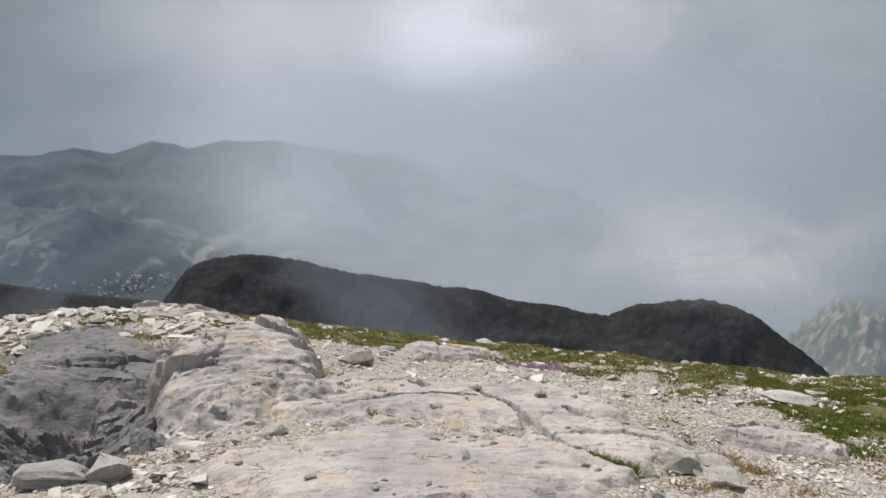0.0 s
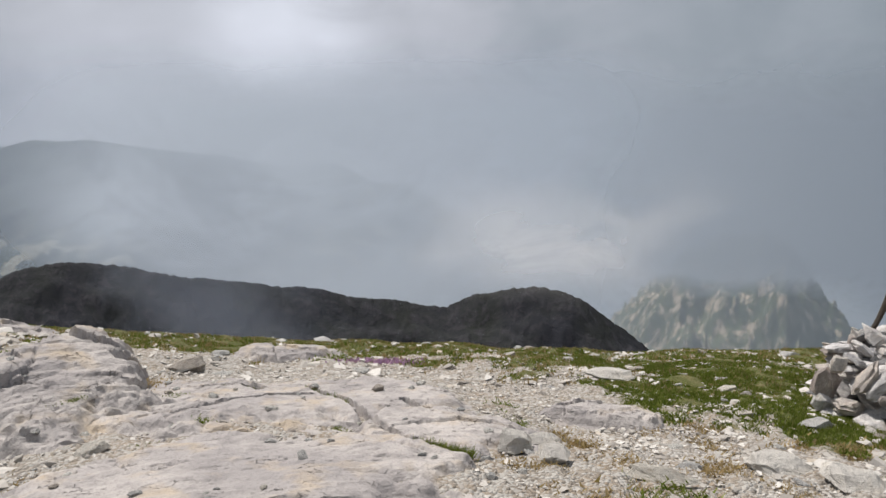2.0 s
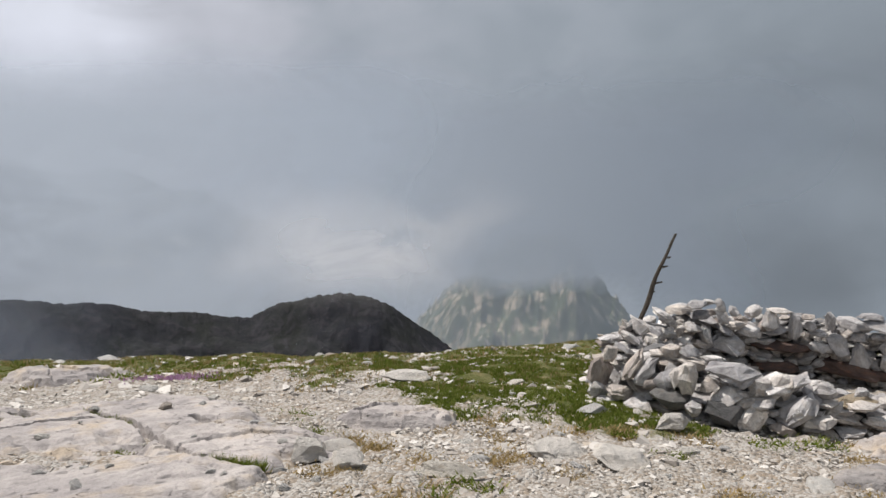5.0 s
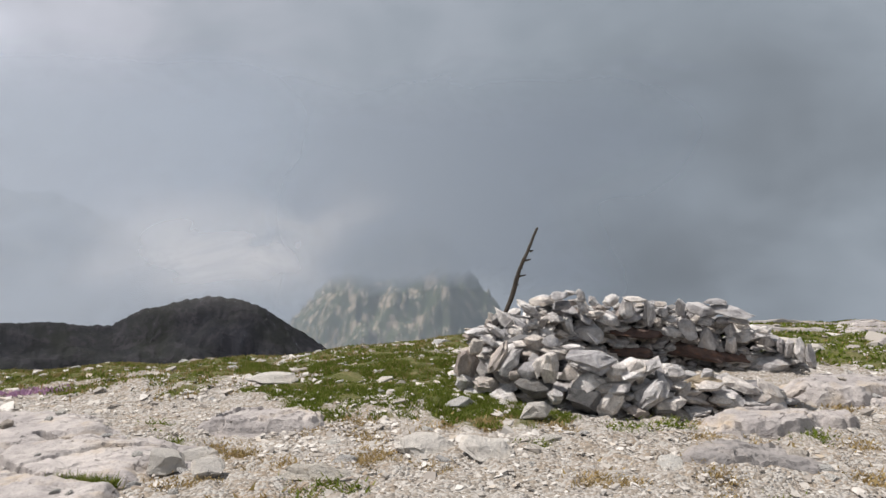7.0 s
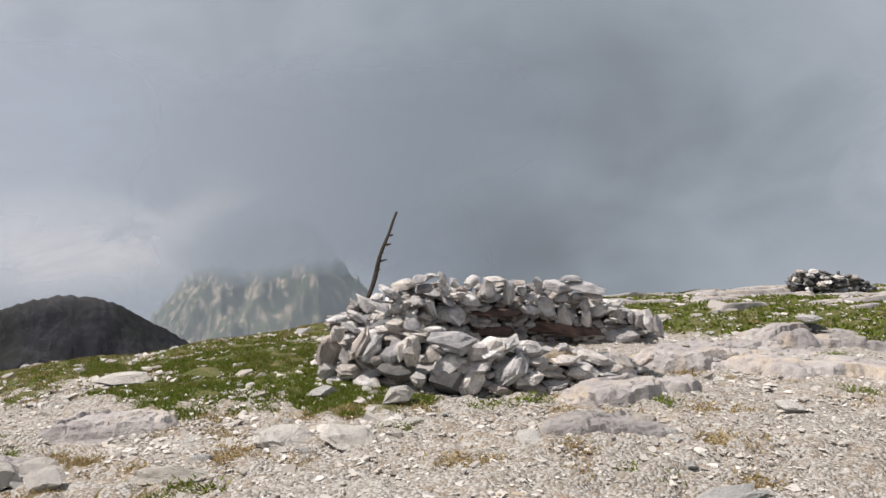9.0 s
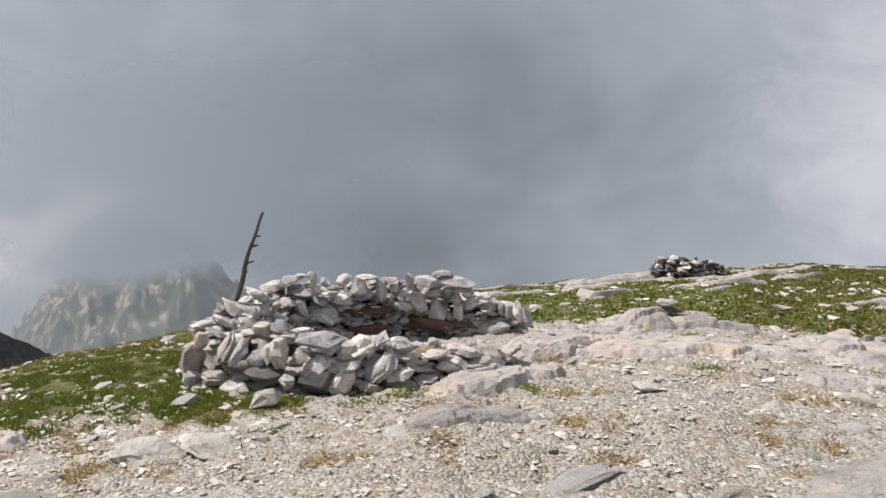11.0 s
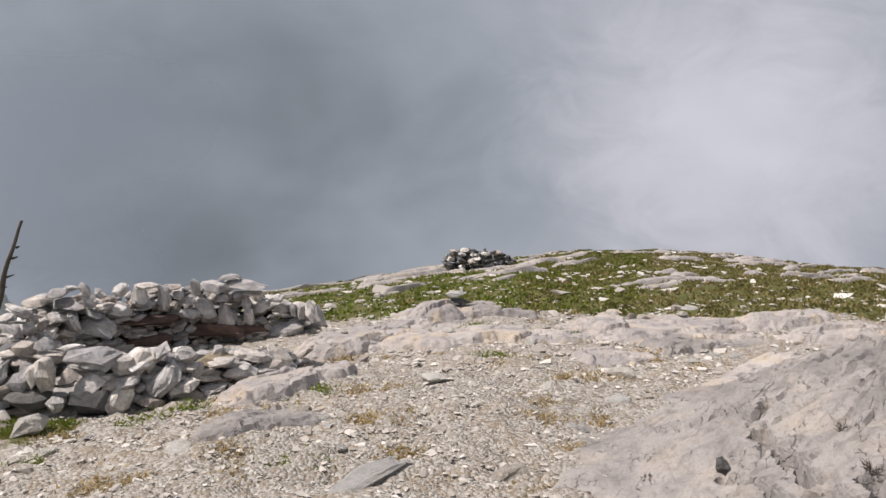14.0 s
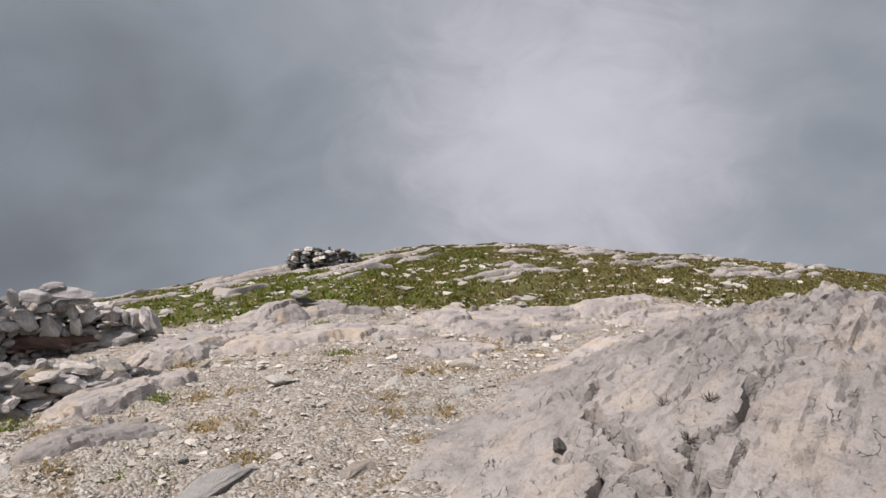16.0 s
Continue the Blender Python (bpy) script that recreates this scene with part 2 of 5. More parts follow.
def mist_material(name, albedo, thick, scale, lift, ends, seed, veil=0.0):
    """Drifting mist: a thin scattering sheet, denser by noise, and fading over spans of height (lift, metres) and bearing (ends)."""
    low, high = lift[:2]
    m, n = material(name)
    where = n.add("ShaderNodeTexCoord").outputs["Object"]
    moved = n.add("ShaderNodeVectorMath", {0: where, 1: (seed * 331.0, seed * 177.0, 0)}, operation="ADD").outputs[0]
    flow = n.scaled(moved, (1, 1, 1.5))
    a = n.noise(flow, scale, 5, 0.55, 0.6)
    b = n.noise(flow, scale * 0.33, 2, 0.5, 0.3)
    cloud = n.math("ADD", n.math("MULTIPLY", a, 0.5), n.math("MULTIPLY", b, 0.5))
    xyz = n.add("ShaderNodeSeparateXYZ", {0: where})
    rise = n.range(n.math("ADD", xyz.outputs[2], n.math("MULTIPLY", n.math("SUBTRACT", cloud, 0.5), (high - low) * 1.4)), low, high)
    top = n.math("ADD", xyz_z(n, where), n.math("MULTIPLY", n.math("SUBTRACT", cloud, 0.5), lift[4] if len(lift) > 4 else 120.0))
    rise = n.math("MULTIPLY", rise, n.range(top, lift[3], lift[2]))
    az = n.math("MULTIPLY", n.math("ARCTAN2", xyz.outputs[0], xyz.outputs[1]), 180 / math.pi)
    az = n.math("ADD", az, n.math("MULTIPLY", n.math("SUBTRACT", b, 0.5), 24.0))
    side = n.range(az, ends[0], ends[1])
    if len(ends) > 2:
        side = n.math("MULTIPLY", side, n.range(az, ends[3], ends[2]))
    dense = n.range(cloud, 0.30, 0.66, thick[0], thick[1])
    alpha = n.math("MULTIPLY", side, n.math("MAXIMUM", n.math("MULTIPLY", dense, rise), n.math("MULTIPLY", veil, n.range(top, lift[3], lift[2]))))
    alpha = n.math("MAXIMUM", n.math("MINIMUM", alpha, 0.95), 0.004)
    sheet = n.add("ShaderNodeMixShader", {0: 0.5, 1: n.add("ShaderNodeBsdfDiffuse", {"Color": (*albedo, 1)}), 2: n.add("ShaderNodeBsdfTranslucent", {"Color": (*albedo, 1)})})
    n.add("ShaderNodeOutputMaterial", {"Surface": n.add("ShaderNodeMixShader", {0: alpha, 1: n.add("ShaderNodeBsdfTransparent"), 2: sheet})})
    return m


# ---- terrain form ----
def lattice(ix, iy, seed):
    h = (ix * 374761393 + iy * 668265263 + seed * 974634533) & 0xFFFFFFFF
    h = ((h ^ (h >> 13)) * 1274126177) & 0xFFFFFFFF
    return (h ^ (h >> 16)) & 0xFFFFFF


def noise2(x, y, seed=0):
    """Gradient noise, about -1 to 1."""
    x, y = np.asarray(x, float), np.asarray(y, float)
    ix, iy = np.floor(x).astype(np.int64), np.floor(y).astype(np.int64)
    fx, fy = x - ix, y - iy
    sx, sy = fx * fx * fx * (fx * (fx * 6 - 15) + 10), fy * fy * fy * (fy * (fy * 6 - 15) + 10)

    def corner(i, j):
        a = lattice(ix + i, iy + j, seed) * (2 * math.pi / 0x1000000)
        return np.cos(a) * (fx - i) + np.sin(a) * (fy - j)
    top = corner(0, 0) * (1 - sx) + corner(1, 0) * sx
    low = corner(0, 1) * (1 - sx) + corner(1, 1) * sx
    return (top * (1 - sy) + low * sy) * 1.5


def fbm(x, y, octaves=4, seed=0, gain=0.5):
    total, amp = 0.0, 1.0
    for k in range(octaves):
        total = total + amp * noise2(x * 2.03 ** k + 7.3 * k, y * 2.03 ** k - 3.1 * k, seed + 17 * k)
        amp *= gain
    return total


def cells(x, y, seed=0):
    """Distance to the border between the two nearest cells, and the nearest cell's number from 0 to 1."""
    x, y = np.asarray(x, float), np.asarray(y, float)
    ix, iy = np.floor(x).astype(np.int64), np.floor(y).astype(np.int64)
    d1, d2, who = np.full(x.shape, 9.0), np.full(x.shape, 9.0), np.zeros(x.shape)
    for i in (-1, 0, 1):
        for j in (-1, 0, 1):
            px = ix + i + lattice(ix + i, iy + j, seed) / 0x1000000
            py = iy + j + lattice(ix + i, iy + j, seed + 5) / 0x1000000
            d = np.hypot(px - x, py - y)
            num = lattice(ix + i, iy + j, seed + 9) / 0x1000000
            d2 = np.minimum(d2, np.maximum(d, d1))
            who = np.where(d < d1, num, who)
            d1 = np.minimum(d1, d)
    return d2 - d1, who


def blocks(x, y, seed=0):
    """As cells, and the nearest cell's point: border distance, number, offsets from the point."""
    x, y = np.asarray(x, float), np.asarray(y, float)
    ix, iy = np.floor(x).astype(np.int64), np.floor(y).astype(np.int64)
    d1, d2 = np.full(x.shape, 9.0), np.full(x.shape, 9.0)
    who, ax, ay = np.zeros(x.shape), np.zeros(x.shape), np.zeros(x.shape)
    for i in (-1, 0, 1):
        for j in (-1, 0, 1):
            px = ix + i + lattice(ix + i, iy + j, seed) / 0x1000000
            py = iy + j + lattice(ix + i, iy + j, seed + 5) / 0x1000000
            d = np.hypot(px - x, py - y)
            new_one = d < d1
            d2 = np.minimum(d2, np.maximum(d, d1))
            who = np.where(new_one, lattice(ix + i, iy + j, seed + 9) / 0x1000000, who)
            ax, ay = np.where(new_one, x - px, ax), np.where(new_one, y - py, ay)
            d1 = np.minimum(d1, d)
    return d2 - d1, who, ax, ay


def step(a, b, x):
    t = np.clip((np.asarray(x, float) - a) / (b - a), 0, 1)
    return t * t * (3 - 2 * t)


EYE = 1.5
# bearing (clockwise from y), height at 4.5 m and at 7 m, bearing's brow: distance and fall of the sight line
BROW = [
    (-60, -0.55, -0.80, 10, 0.230), (-30, -0.60, -0.75, 10, 0.232), (-20, -0.58, -0.85, 11, 0.238), (-14, -0.56, -0.95, 12, 0.262),
    (0, -0.55, -1.05, 13, 0.298), (12, -0.60, -1.08, 12.5, 0.312), (27, -0.66, -1.08, 11.5, 0.309), (38, -0.64, -1.05, 12, 0.292),
    (50, -0.58, -1.02, 17, 0.262), (58, -0.56, -0.94, 22, 0.247), (67, -0.56, -0.88, 27, 0.222), (75, -0.60, -0.84, 32, 0.201),
    (80, -0.62, -0.87, 36, 0.185), (89, -0.56, -0.85, 38, 0.182), (98, -0.45, -0.65, 36, 0.184), (110, -0.30, -0.70, 32, 0.183),
    (150, -0.40, -0.90, 20, 0.220), (230, -0.50, -1.00, 16, 0.240),
]
BEARING = np.arange(-180.0, 180.0, 1.0)


def ring(column):
    a = np.array([b[0] for b in BROW], float)
    v = np.array([b[column] for b in BROW], float)
    a3, v3 = np.concatenate([a - 360, a, a + 360]), np.concatenate([v, v, v])
    k = np.exp(-0.5 * (np.arange(-10, 11) / 3.0) ** 2)
    raw = np.interp(np.arange(-190, 190), a3, v3)
    return np.convolve(raw, k / k.sum(), "valid")


Z4, Z7, RC, FALL = ring(1), ring(2), ring(3), ring(4)


def base(x, y):
    """The hill without its small relief."""
    x, y = np.asarray(x, float), np.asarray(y, float)
    r = np.hypot(x, y)
    az = np.degrees(np.arctan2(x, y))
    z4, z7, rc, fall = (np.interp(az, BEARING, c, period=360) for c in (Z4, Z7, RC, FALL))
    zc = EYE - fall * rc
    s1, s2, s3 = z4 / 4.5, (z7 - z4) / 2.5, (zc - z7) / (rc - 7)

    def bend(r, r0, z0, m0, r1, z1, m1):
        t, w = np.clip((r - r0) / (r1 - r0), 0, 1), r1 - r0
        return ((2 * t ** 3 - 3 * t ** 2 + 1) * z0 + (t ** 3 - 2 * t ** 2 + t) * w * m0 + (3 * t ** 2 - 2 * t ** 3) * z1 + (t ** 3 - t ** 2) * w * m1)
    m1, m2, mc = (s1 + s2) / 2, (s2 + s3) / 2, -(fall + 0.0)
    z = np.where(r < 4.5, bend(r, 0, 0, s1 * 0.6, 4.5, z4, m1), np.where(r < 7, bend(r, 4.5, z4, m1, 7, z7, m2), bend(r, 7, z7, m2, rc, zc, mc)))
    d = np.maximum(r - rc, 0)
    far = zc - fall * d - 0.62 * d * (d / (d + 9.0))
    floor = -420 - 1500 * step(-4, 14, az) * step(300, 4000, r)
    return np.where(r < rc, z, np.maximum(far, floor))


def ground(x, y):
    x, y = np.asarray(x, float), np.asarray(y, float)
    r = np.hypot(x, y)
    big = 0.10 * step(3, 9, r) * fbm(x * 0.22, y * 0.22, 3, 3) + 0.045 * fbm(x * 0.9, y * 0.9, 3, 5)
    pit = -1.0 * np.exp(-(((x + 2.85) / 0.62) ** 2 + ((y - 5.6) / 0.8) ** 2))
    return base(x, y) + pit + big * (1 + 0.6 * step(10, 40, r)) * step(600, 60, r) + step(60, 500, r) * 25 * fbm(x * 0.004, y * 0.004, 4, 8)
# ---- end of terrain form ----



# ---- mesh helpers ----


def mesh_object(name, verts, faces, mat, smooth=False):
    me = bpy.data.meshes.new(name)
    verts, faces = np.asarray(verts, np.float32), np.asarray(faces, np.int32)
    me.vertices.add(len(verts))
    me.vertices.foreach_set("co", verts.ravel())
    k = faces.shape[1]
    me.loops.add(faces.size)
    me.loops.foreach_set("vertex_index", faces.ravel())
    me.polygons.add(len(faces))
    me.polygons.foreach_set("loop_start", np.arange(0, faces.size, k, dtype=np.int32))
    me.polygons.foreach_set("use_smooth", np.full(len(faces), smooth))
    me.update(calc_edges=True)
    me.materials.append(mat)
    return new(name, me)


def grid_faces(nu, nv, closed=False):
    i, j = np.meshgrid(np.arange(nu if closed else nu - 1), np.arange(nv - 1), indexing="ij")
    i2 = (i + 1) % nu
    return np.stack([i * nv + j, i2 * nv + j, i2 * nv + j + 1, i * nv + j + 1], -1).reshape(-1, 4)


def part(name, bm, mat, parent, label=""):
    me = bpy.data.meshes.new(name)
    bm.to_mesh(me)
    bm.free()
    me.materials.append(mat)
    ob = new(name, me)
    ob.parent = parent
    return tagged(ob, label)


def group_at(name, x, y, z):
    ob = new(name)
    ob.location = (x, y, z)
    return ob


# ---- ground ----


def turf_at(x, y):
    """How much turf covers a place, 0 to 1."""
    r, az = np.hypot(x, y), np.degrees(np.arctan2(x, y))
    n = fbm(x * 0.9, y * 0.9, 4, 21, 0.6) * 0.5
    m = fbm(x * 0.35, y * 0.35, 3, 27) * 0.4
    brow = step(8.0, 10.5, r) * step(-32, -14, az) * step(50, 38, az) * (0.72 + 0.25 * step(9.5, 12, r))
    patch = np.exp(-(((az - 34) / 11.0) ** 2 + ((r - 8.0) / 2.0) ** 2)) * 1.02
    slope = 0.50 * step(6.4, 8.2, r) * step(4, 14, az) * step(52, 44, az)
    foot = np.exp(-(((az - 41.0) / 6.5) ** 2 + ((r - 6.3) / 0.8) ** 2)) * 0.9
    hill = step(10.0, 12.2, r - 0.03 * (az - 75)) * step(50, 57, az) * 0.90
    left = step(-14, -24, az) * step(5, 7, r) * 0.42
    cover = np.maximum.reduce([brow, patch, slope, foot, hill, left])
    return np.clip(cover + n * 0.75 * step(0.05, 0.4, cover) + m * 0.7 * step(0.05, 0.4, cover), 0, 1)


def build_ground():
    az_fine = np.radians(np.arange(-36, 116, 0.31))
    az_rest = np.radians(np.arange(116, 324, 2.0))
    az = np.concatenate([az_fine, az_rest])
    r = np.concatenate([[0.05, 0.6, 1.2], 1.8 * np.exp(np.arange(0, math.log(55 / 1.8), 0.010)), 55 * np.exp(np.linspace(0.03, math.log(4400 / 55), 60))])
    A, Rr = np.meshgrid(az, r, indexing="ij")
    x, y = Rr * np.sin(A), Rr * np.cos(A)
    z = ground(x, y)
    near = step(40, 12, Rr)
    edge, num = cells(x * 5.0 + 0.3 * noise2(x * 3, y * 3, 2), y * 5.0, 31)
    turf = turf_at(x, y)
    z = z + near * ((1 - turf) * (0.035 * (num - 0.5) * step(0.0, 0.12, edge) + 0.02 * fbm(x * 7, y * 7, 3, 41)) + turf * (0.05 * fbm(x * 3.5, y * 3.5, 3, 44)))
    ob = mesh_object("ground", np.stack([x, y, z], -1).reshape(-1, 3), grid_faces(len(az), len(r), True)[:, ::-1], GROUND, True)
    at = ob.data.attributes.new("turf", "FLOAT", "POINT")
    at.data.foreach_set("value", turf.ravel().astype(np.float32))
    return tagged(ob, "stony mountain top of pale gravel, dust and thin turf", "ground", kind="structure")


build_ground()


# ---- distance ----
def crest_at(table, az):
    a, e = np.array([t[0] for t in table], float), np.array([t[1] for t in table], float)
    return np.interp(az, a, e)


def mountain(name, label, table, dist, front, foot, mat, rough, seed, back=0.5, bend=1.0, gully=0.3, crag=0.0, step_az=0.12):
    """A ridge whose crest runs at a distance over a span of bearings; front: run of the slope towards the viewer; foot: its lowest height."""
    az = np.arange(table[0][0], table[-1][0] + 1e-6, step_az)
    s = np.concatenate([np.linspace(0, 1, 70), 1 + np.linspace(0.03, 1, 14)])
    A, S = np.meshgrid(az, s, indexing="ij")
    el = crest_at(table, A)
    zc = EYE + dist * np.tan(np.radians(el))
    r = np.where(S <= 1, dist - front * (1 - S), dist + front * back * (S - 1))
    low = np.minimum(zc - 1, foot)
    z = np.where(S <= 1, low + (zc - low) * S ** bend, zc + (low - zc) * (S - 1))
    x, y = r * np.sin(np.radians(A)), r * np.cos(np.radians(A))
    k = 5.0 / front
    rel = fbm(x * k, y * k, 6, seed, 0.55) + gully * np.abs(fbm(A * front * 0.017 * k * dist / front + 0.5 * fbm(x * k, y * k, 3, seed + 5), S * 1.5, 4, seed + 3))
    z = z + rough * rel * (0.25 + 0.75 * np.clip(np.abs(1 - S) * 4, 0, 1)) * np.minimum(1, np.minimum(A - az[0], az[-1] - A) / 1.0 + 0.15)
    z = z + crag * fbm(A * 2.2, S * 3.0, 4, seed + 8, 0.6) * np.exp(-np.abs(1 - S) * 14)
    ob = mesh_object(name, np.stack([x, y, z], -1).reshape(-1, 3), grid_faces(len(az), len(s))[:, ::-1], mat, True)
    return tagged(ob, label, "mountain", kind="structure")


def far_material():
    """Far slopes: forest with paler meadows and clearings low in the valley."""
    m, n = material("far_forest")
    where = n.add("ShaderNodeTexCoord").outputs["Object"]
    a = n.noise(where, 0.003, 6, 0.62, 0.4)
    b = n.noise(where, 0.014, 5, 0.6, 0.3)
    col = n.mix(n.ramp(a, (0.40, 0.0), (0.60, 1.0)), (0.022, 0.032, 0.036), (0.05, 0.066, 0.06))
    low = n.range(xyz_z(n, where), -230.0, -400.0)
    field = n.math("MULTIPLY", n.ramp(b, (0.50, 0.0), (0.58, 1.0)), n.math("MULTIPLY", low, n.ramp(a, (0.42, 0.0), (0.55, 1.0))))
    col = n.mix(field, col, (0.27, 0.26, 0.21))
    finish(n, col, 0.95)
    return m


# near-black heath: the cloud's shadow on the ridge is in these colours
RIDGE_SHADE_MAT = slope_material("shaded_heath_slope", (0.017, 0.018, 0.024), (0.018, 0.020, 0.018), (0.036, 0.034, 0.04), 0.022, 0.8)
FACE_MAT = slope_material("rocky_face", (0.055, 0.075, 0.04), (0.095, 0.112, 0.062), (0.42, 0.35, 0.275), 0.011, 0.9)
FAR_MAT = far_material()
mountain("dark_ridge", "heath-covered ridge below the summit under drifting mist, cloud shadow in its dark colour",
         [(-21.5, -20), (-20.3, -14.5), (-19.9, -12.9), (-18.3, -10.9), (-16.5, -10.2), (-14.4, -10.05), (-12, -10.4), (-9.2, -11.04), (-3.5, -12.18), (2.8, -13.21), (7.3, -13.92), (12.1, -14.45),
          (14, -13.7), (16.2, -13.3), (18.5, -13.1), (20.7, -13.35), (22, -13.8), (23.4, -14.62), (25, -15.6), (27, -16.93), (30, -20)], 450, 170, -185, RIDGE_SHADE_MAT, 6.0, 51, 0.5, 1.0, 0.6, 0.7)
mountain("near_spur", "dark wooded spur beyond the summit's edge", [(-60, -10), (-45, -10.2), (-29.8, -10.92), (-27.9, -11.3), (-24.9, -12.22), (-21, -12.95), (-17, -14.5), (-12, -18)], 800, 350, -330, RIDGE_SHADE_MAT, 8.0, 57, 0.5, 1.0, 0.3, 0.0, 0.3)
mountain("rocky_mountain", "rocky mountainside streaked with green turf, its top in cloud",
         [(19, -24), (22, -20), (24.4, -15.2), (26.8, -12.0), (28, -11.6), (29, -10.2), (30.2, -10.0), (32, -8.6), (33, -8.8), (34, -8.4), (36, -9.8), (38, -12.2), (40, -14.4), (44, -17.5), (48, -20)], 1500, 600, -560, FACE_MAT, 42.0, 63, 0.5, 1.0, 0.7, 14.0, 0.06)
FAR_TABLE = [(-70, -3), (-40, -3.2), (-34, -2.9), (-29, -2.67), (-27, -2.9), (-24.8, -2.48), (-22.5, -3.0), (-20, -2.19), (-18.8, -2.3), (-17.8, -2.6), (-15.2, -1.98), (-12, -2.1), (-8, -2.9), (-4, -3.4), (1, -4.6), (4, -4.4), (8, -6.2), (13, -9), (17, -14)]
far_range = mountain("far_range", "far forested mountain range across a valley, hazy blue",
         FAR_TABLE, 3600, 1900, -425, FAR_MAT, 60.0, 71, 0.3, 0.8, 0.3, 0.0, 0.22)


def village(on):
    """Far pale houses with pitched roofs on the valley's lower slopes."""
    tree = BVHTree.FromPolygons([v.co[:] for v in on.data.vertices], [f.vertices[:] for f in on.data.polygons])
    gen0 = np.random.default_rng(3)
    verts, faces = [], []
    wall = np.array([(-1, -1, -1.5), (1, -1, -1.5), (1, 1, -1.5), (-1, 1, -1.5), (-1, -1, 1), (1, -1, 1), (1, 1, 1), (-1, 1, 1), (-1, 0, 1.8), (1, 0, 1.8)], float)
    quads = [(0, 1, 5, 4), (2, 3, 7, 6), (1, 2, 6, 5), (3, 0, 4, 7), (4, 5, 9, 8), (6, 7, 8, 9), (5, 6, 9, 9), (7, 4, 8, 8)]
    for k in range(80):
        way0 = bearing(gen0.choice([-21.3, -23.5, -27.5], p=[0.6, 0.25, 0.15]) + gen0.normal(0, 0.9), gen0.uniform(-12.9, -11.0))
        place = tree.ray_cast((0, 0, EYE), way0)[0]
        if place is None:
            continue
        size = gen0.uniform(1.6, 3.4)
        turn0 = gen0.uniform(0, math.pi)
        c, s2 = math.cos(turn0), math.sin(turn0)
        w = wall * size
        w = np.stack([w[:, 0] * c - w[:, 1] * s2 + place.x, w[:, 0] * s2 + w[:, 1] * c + place.y, w[:, 2] + place.z + size * 0.6], 1)
        at = 10 * len(verts)
        verts.append(w)
        for q in quads:
            faces += [[at + q[0], at + q[1], at + q[2]]] + ([[at + q[0], at + q[2], at + q[3]]] if q[3] != q[2] else [])
    m, n = material("pale_houses")
    lot = n.add("ShaderNodeNewGeometry").outputs["Random Per Island"]
    finish(n, n.ramp(lot, (0.0, (0.30, 0.28, 0.26)), (0.6, (0.45, 0.42, 0.39)), (1.0, (0.34, 0.25, 0.21))), 0.9)
    return tagged(mesh_object("village", np.concatenate(verts), np.array(faces), m), "far pale village houses down in the valley", "village", kind="stuff")


village(far_range)


def mist(name, label, r, z0, z1, az0, az1, mat, lean=0.0):
    """A sheet of mist at distance r, that may lean away as it rises."""
    az, h = np.radians(np.linspace(az0, az1, 60)), np.linspace(z0, z1, 8)
    A, H = np.meshgrid(az, h, indexing="ij")
    r = r + lean * (H - z0)
    ob = mesh_object(name, np.stack([r * np.sin(A), r * np.cos(A), H], -1).reshape(-1, 3), grid_faces(60, 8), mat, True)
    return tagged(ob, label, "mist", kind="structure")


mist("valley_haze", "blue haze across the far valley", 1500, -430, 420, -60, 26, mist_material("haze", (0.27, 0.345, 0.48), (0.16, 0.44), 0.002, (-900, -700, 10, 160), (-90, -70, 14, 24), 4))
mist("cloud_bank", "grey cloud bank filling the valley behind the ridge", 620, -330, 240, -50, 34, mist_material("valley_cloud", (0.70, 0.765, 0.85), (0.75, 1.2), 0.006, (-500, -400, -15, 55), (-23, -6, 15, 25), 1))
mist("cloud_cap", "cloud clinging round the rocky mountain's top", 760, -300, 200, 4, 64, mist_material("cap_cloud", (0.64, 0.70, 0.78), (0.92, 1.2), 0.010, (-216, -136, -30, 60), (10, 17, 42, 56), 2, 0.48))
mist("mist_veil", "thin mist drifting over the dark ridge", 290, -110, 140, -40, 60, mist_material("veil", (0.38, 0.42, 0.50), (-0.4, 0.34), 0.018, (-110, -60, -30, 10), (-34, -26, 0, 9), 3))
mist("cloud_puff", "sunlit pale cloud beside the rocky mountain", 330, -150, 20, 4, 36, mist_material("bright_cloud", (0.96, 0.93, 0.92), (-0.1, 0.5), 0.014, (-106, -78, -78, -34, 50.0), (9, 20, 25, 34), 5), 2.2)


